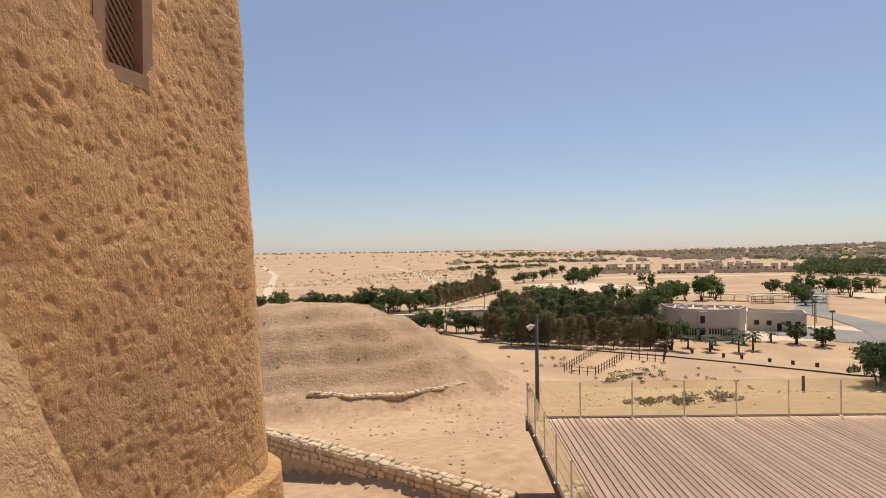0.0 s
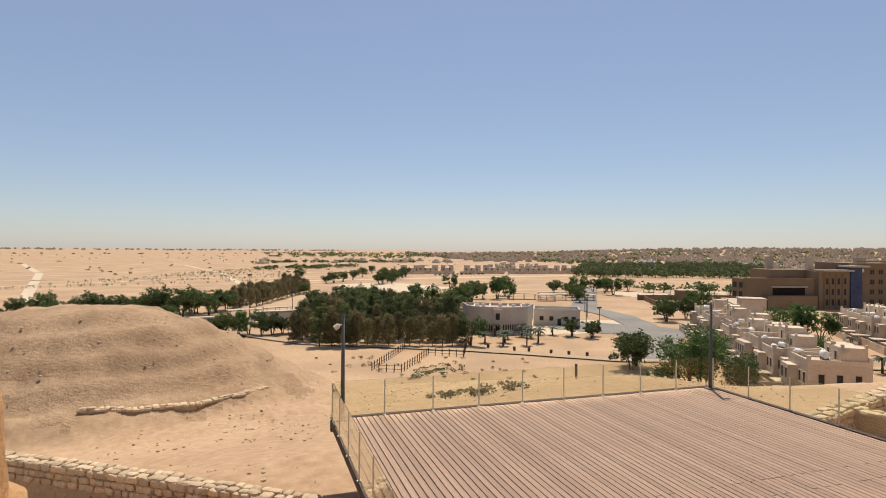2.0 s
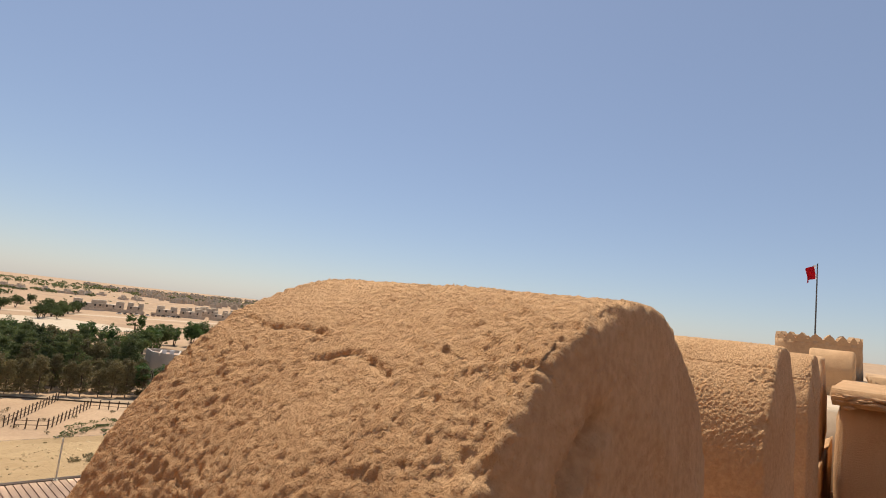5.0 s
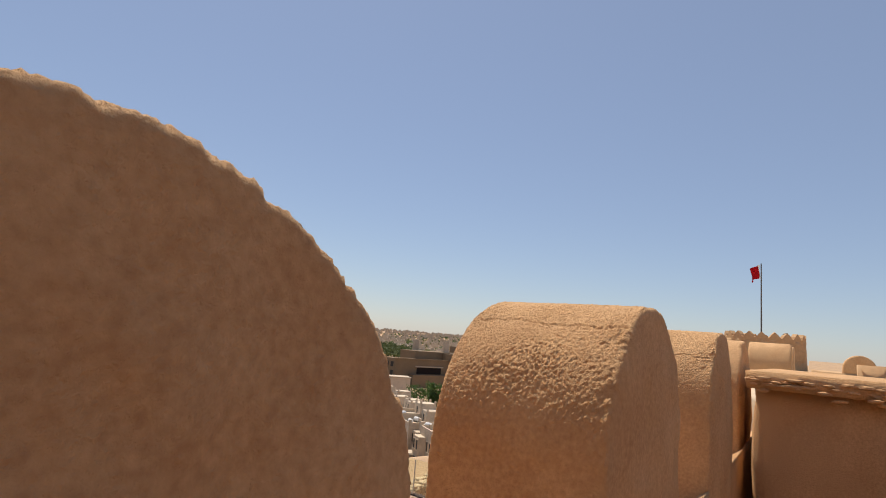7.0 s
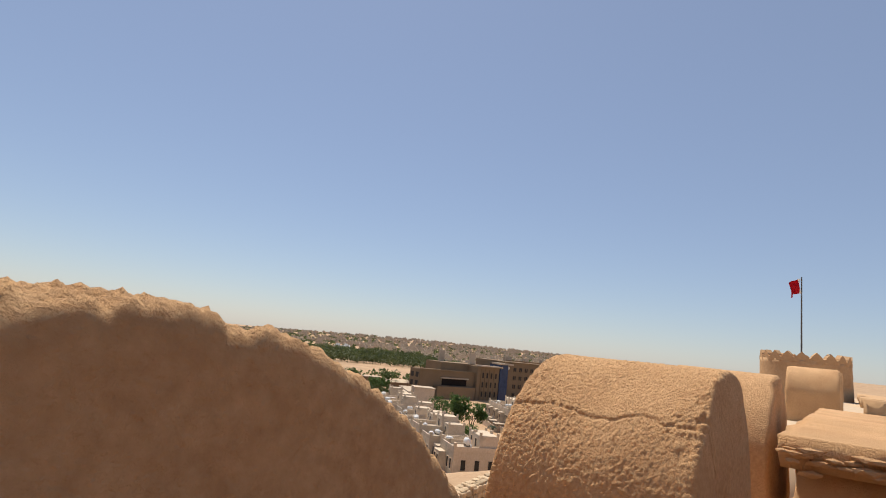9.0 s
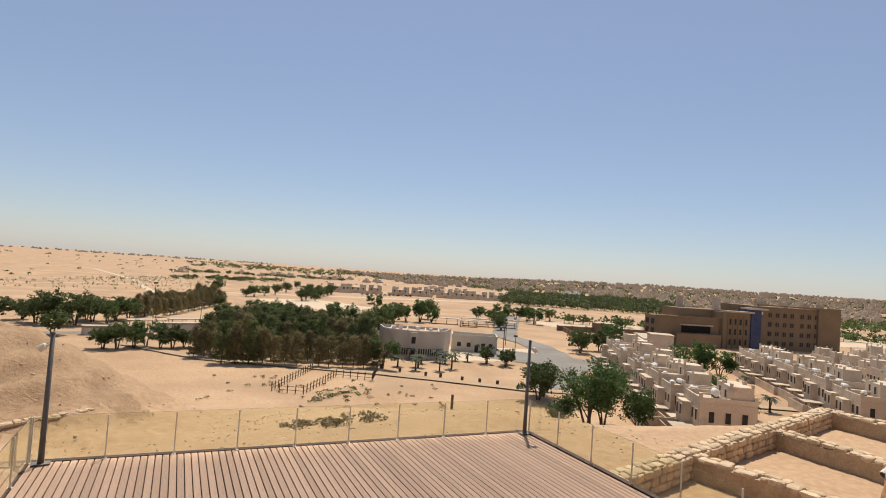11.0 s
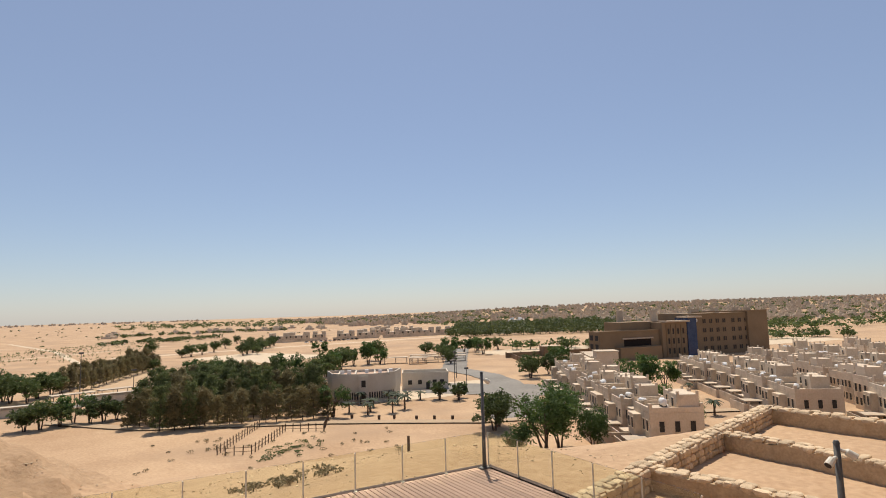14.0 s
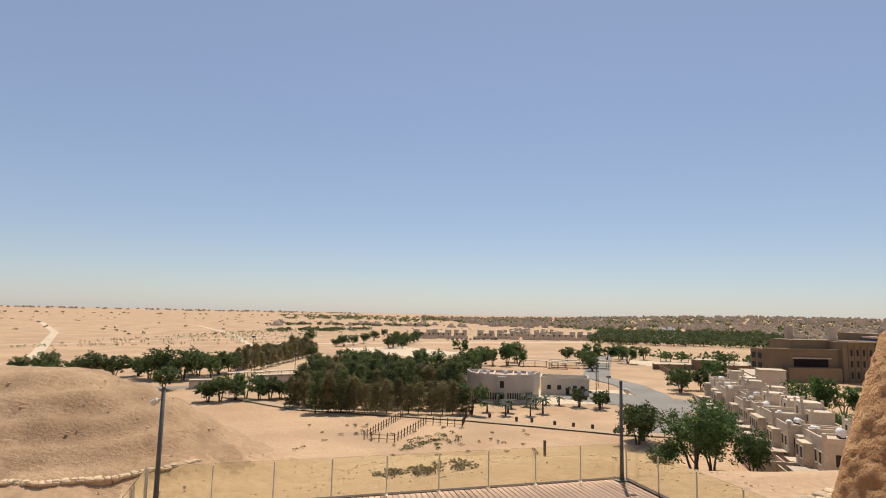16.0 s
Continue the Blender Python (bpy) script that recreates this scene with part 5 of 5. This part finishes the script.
# ---------------------------------------------------------------- long brown building
def hospital():
    a = math.degrees(math.atan2(134 - 167, 312 - 218))
    t = thing("office_building", "large brown stone-clad building with a blue glass shaft", "building", pose(221, 164, height(221, 164), 0, 0, a))
    blocks = (("low_wing", 0, 33, 2, 11, 13.2), ("low_wing", 8, 31, -2, 6, 6.0), ("middle_block", 16, 44, 8, 22, 17.0), ("front_block", 33, 48, 0, 24, 16.6), ("tall_wing", 52, 98, 1.5, 26, 20.2), ("end_block", 86, 99, 0.5, 27, 20.8))
    for nm, x0, x1, y0, y1, h in blocks:
        part(nm, box(x0, x1, y0, y1, -1, h, 0.12), BROWN, t)
    part("glass_shaft", box(47.5, 53, -0.6, 8, -1, 18.4, 0.1), BLUEGLASS, t, "blue glass stair shaft")
    part("canopy", box(34, 48.5, -1.6, 3, 16.6, 17.3, 0.08), HOUSE_ROOF, t)
    part("canopy", box(47, 56, -1.4, 6, 18.4, 19.2, 0.08), HOUSE_ROOF, t)
    part("terrace_shade", box(12, 29, 1.2, 5, 9.4, 10.0, 0.05), HOUSE_ROOF, t)
    # near-black panel proud of the wall; its colour stands in for a shaded recess
    part("recess_shade", box(13, 28, 1.85, 2.05, 6.2, 9.4), VOID, t)
    part("cornice", box(-0.3, 33.2, 1.7, 2.4, 12.9, 13.5, 0.05), BROWN, t)
    part("cornice", box(51.8, 99.2, 0.2, 0.9, 20.6, 21.2, 0.05), BROWN, t)
    part("logo", tube(bmesh.new(), [(54.6, 1.46, 17.0), (54.6, 1.3, 17.0)], [0.9, 0.9], 18), WHITE, t, "plain pale round sign")
    for c in range(7):
        for r in range(4):
            x = 59.5 + c * 4.1 + (1.6 if c > 3 else 0)
            for k in (-0.55, 0.55):
                window_part(t, x + k, 1.44, 2.2 + r * 4.4, 0.8, 2.0, frame_mat=BROWN)
    for x in (35.5, 38.2, 41.0, 44.0):
        part("rib", box(x - 0.25, x + 0.25, -0.35, 0.05, 0, 15.4, 0.05), BROWN, t)
        for r in range(3):
            window_part(t, x + 1.3, -0.05, 1.8 + r * 4.6, 1.0, 2.6, frame_mat=BROWN)
    for i in range(2):
        for r in range(3):
            window_part(t, -0.06, 4.4 + i * 4.2, 1.2 + r * 4.0, 2.6, 2.4, -90, frame_mat=BROWN)
    for x, y in ((60, 10), (66, 14), (74, 9), (80, 16), (90, 12), (94, 8), (38, 12), (24, 20)):
        part("roof_unit", box(x - 1.4, x + 1.4, y - 1, y + 1, 16, 22.6, 0.08), HOUSE_ROOF, t, "pale rooftop plant unit")


hospital()


def brown_wall(x0, y0, x1, y1, h):
    L, a = math.hypot(x1 - x0, y1 - y0), math.degrees(math.atan2(y1 - y0, x1 - x0))
    t = thing("boundary_wall", "long brown rendered boundary wall", "wall", pose(x0, y0, height(x0, y0), 0, 0, a), "boundary walls")
    part("wall", box(0, L, -0.2, 0.2, -1, h, 0.03), BROWN, t)
    for i in range(int(L / 8) + 1):
        part("pier", box(i * 8 - 0.3, i * 8 + 0.3, -0.35, 0.35, -1, h + 0.3, 0.03), BROWN, t)


brown_wall(210, 216, 262, 196, 2.6)
brown_wall(212, 214, 196, 190, 2.2)
for x, y, w, d, h, a in ((232, 206, 9, 6, 5, -22), (206, 158, 30, 6, 4.5, 48), (196, 150, 26, 5, 4, 48), (188, 138, 8, 8, 8, 48)):
    t = thing("service_block", "low service block with a pale flat roof", "building", pose(x, y, height(x, y), 0, 0, a), "service blocks")
    part("wall", box(-w / 2, w / 2, -d / 2, d / 2, -1, h, 0.06), HOUSE if h > 6 else BROWN, t)
    part("roof", box(-w / 2 - 0.3, w / 2 + 0.3, -d / 2 - 0.3, d / 2 + 0.3, h, h + 0.3, 0.05), HOUSE_ROOF, t)


# ---------------------------------------------------------------- villas on the plain
def villa(x, y, turn, w, d, h):
    t = thing("villa", "pale unfinished-looking villa with stepped roofs", "house", pose(x, y, height(x, y), 0, 0, turn), "villas on the plain")
    part("wall", box(-w / 2, w / 2, -d / 2, d / 2, -0.5, h, 0.1), HOUSE, t)
    part("upper_room", box(-w / 2, -w / 6, -d / 4, d / 2 - 0.5, h, h + 2.8, 0.1), HOUSE, t)
    part("upper_room", box(w / 5, w / 2, -d / 3, d / 3, h, h + 2.8, 0.1), HOUSE, t)
    for i in range(max(2, int(w / 5))):
        xx = -w / 2 + (i + 0.5) * w / max(2, int(w / 5))
        for z in (0.6, 3.4):
            window_part(t, xx, -d / 2 - 0.03, z, 1.3, 1.7, frame_mat=HOUSE)
    part("court_wall", box(-w * 0.7, w * 0.7, -d / 2 - 5.2, -d / 2 - 5, -0.5, 2.4), HOUSE, t)


for x, y, w in ((206, 512, 18), (226, 514, 20), (246, 512, 12), (268, 500, 16), (290, 498, 18), (312, 486, 12), (330, 484, 16), (350, 482, 18), (370, 478, 14), (306, 520, 14), (330, 545, 16), (352, 572, 16), (372, 600, 16), (345, 520, 14), (372, 548, 14)):
    villa(x, y, -math.degrees(math.atan2(x, y)) + rng.uniform(-6, 6), w, 13, 5.6)
for i in range(12):
    x, y = 214 + i * 5.0, 470 + 1.0 * i
    t = thing("parked_car", "small far parked car", "car", pose(x, y, height(x, y), 0, 0, rng.uniform(-8, 8)), "cars before the villas")
    part("body", box(-0.9, 0.9, -2.1, 2.1, 0.35, 1.0, 0.15), rng.choice((WHITE, TERRACOTTA, WHITE, STEEL)), t)
    part("cabin", box(-0.78, 0.78, -1.1, 1.3, 1.0, 1.55, 0.2), DARKGLASS, t)
    for sx in (-0.8, 0.8):
        for sy in (-1.35, 1.35):
            part("wheel", tube(bmesh.new(), [(sx - 0.1, sy, 0.33), (sx + 0.1, sy, 0.33)], [0.33, 0.33], 10), VOID, t)


def far_town(name, count, quad, label, seed, hmax, mat=HOUSE):
    g = random.Random(seed)
    at = in_quad(*quad)
    verts, faces = [], []
    for _ in range(count):
        x, y = at(g)
        w, d, h, a = g.uniform(3.5, 8), g.uniform(3.5, 7), hmax * (0.45 + 0.55 * g.random() ** 2), g.choice((0.4, 0.5, 0.9)) + g.uniform(-0.1, 0.1)
        z = height(x, y)
        for bx, by, bz, bw, bd, bh in ((0, 0, 0, w, d, h), (w * g.uniform(-0.3, 0.3), 0, h, w * 0.45, d * 0.5, 3.0), (0, -d - 0.1, 0, w * 0.9, 0.2, 2.2)):
            o = len(verts)
            for px, py, pz in ((-1, -1, 0), (1, -1, 0), (1, 1, 0), (-1, 1, 0), (-1, -1, 1), (1, -1, 1), (1, 1, 1), (-1, 1, 1)):
                u, v = bx + px * bw, by + py * bd
                verts.append((x + u * math.cos(a) - v * math.sin(a), y + u * math.sin(a) + v * math.cos(a), z + bz + pz * bh))
            faces += [tuple(o + i for i in f) for f in ((0, 1, 5, 4), (1, 2, 6, 5), (2, 3, 7, 6), (3, 0, 4, 7), (4, 5, 6, 7))]
    ob = put(name, mesh_of(name, verts, faces, mat))
    return tagged(ob, label, "houses", kind="stuff")


far_town("far_houses", 260, ((620, 420), (900, 180), (1500, 420), (900, 900)), "low cream houses of a far suburb", 71, 8)
far_town("skyline_houses", 1500, ((500, 900), (1500, 300), (3200, 900), (900, 2400)), "hazy houses of the town on the skyline", 72, 8)
far_town("horizon_houses", 260, ((-2600, 3200), (900, 3200), (1200, 3900), (-2800, 3900)), "scattered buildings along the horizon", 73, 8)
far_town("farm_sheds", 26, ((100, 860), (420, 840), (520, 1000), (140, 1020)), "far farm sheds with pale roofs", 74, 5)
far_town("white_hall", 3, ((640, 690), (690, 650), (700, 665), (650, 700)), "long white-roofed hall beyond the woods", 75, 9, WHITE)
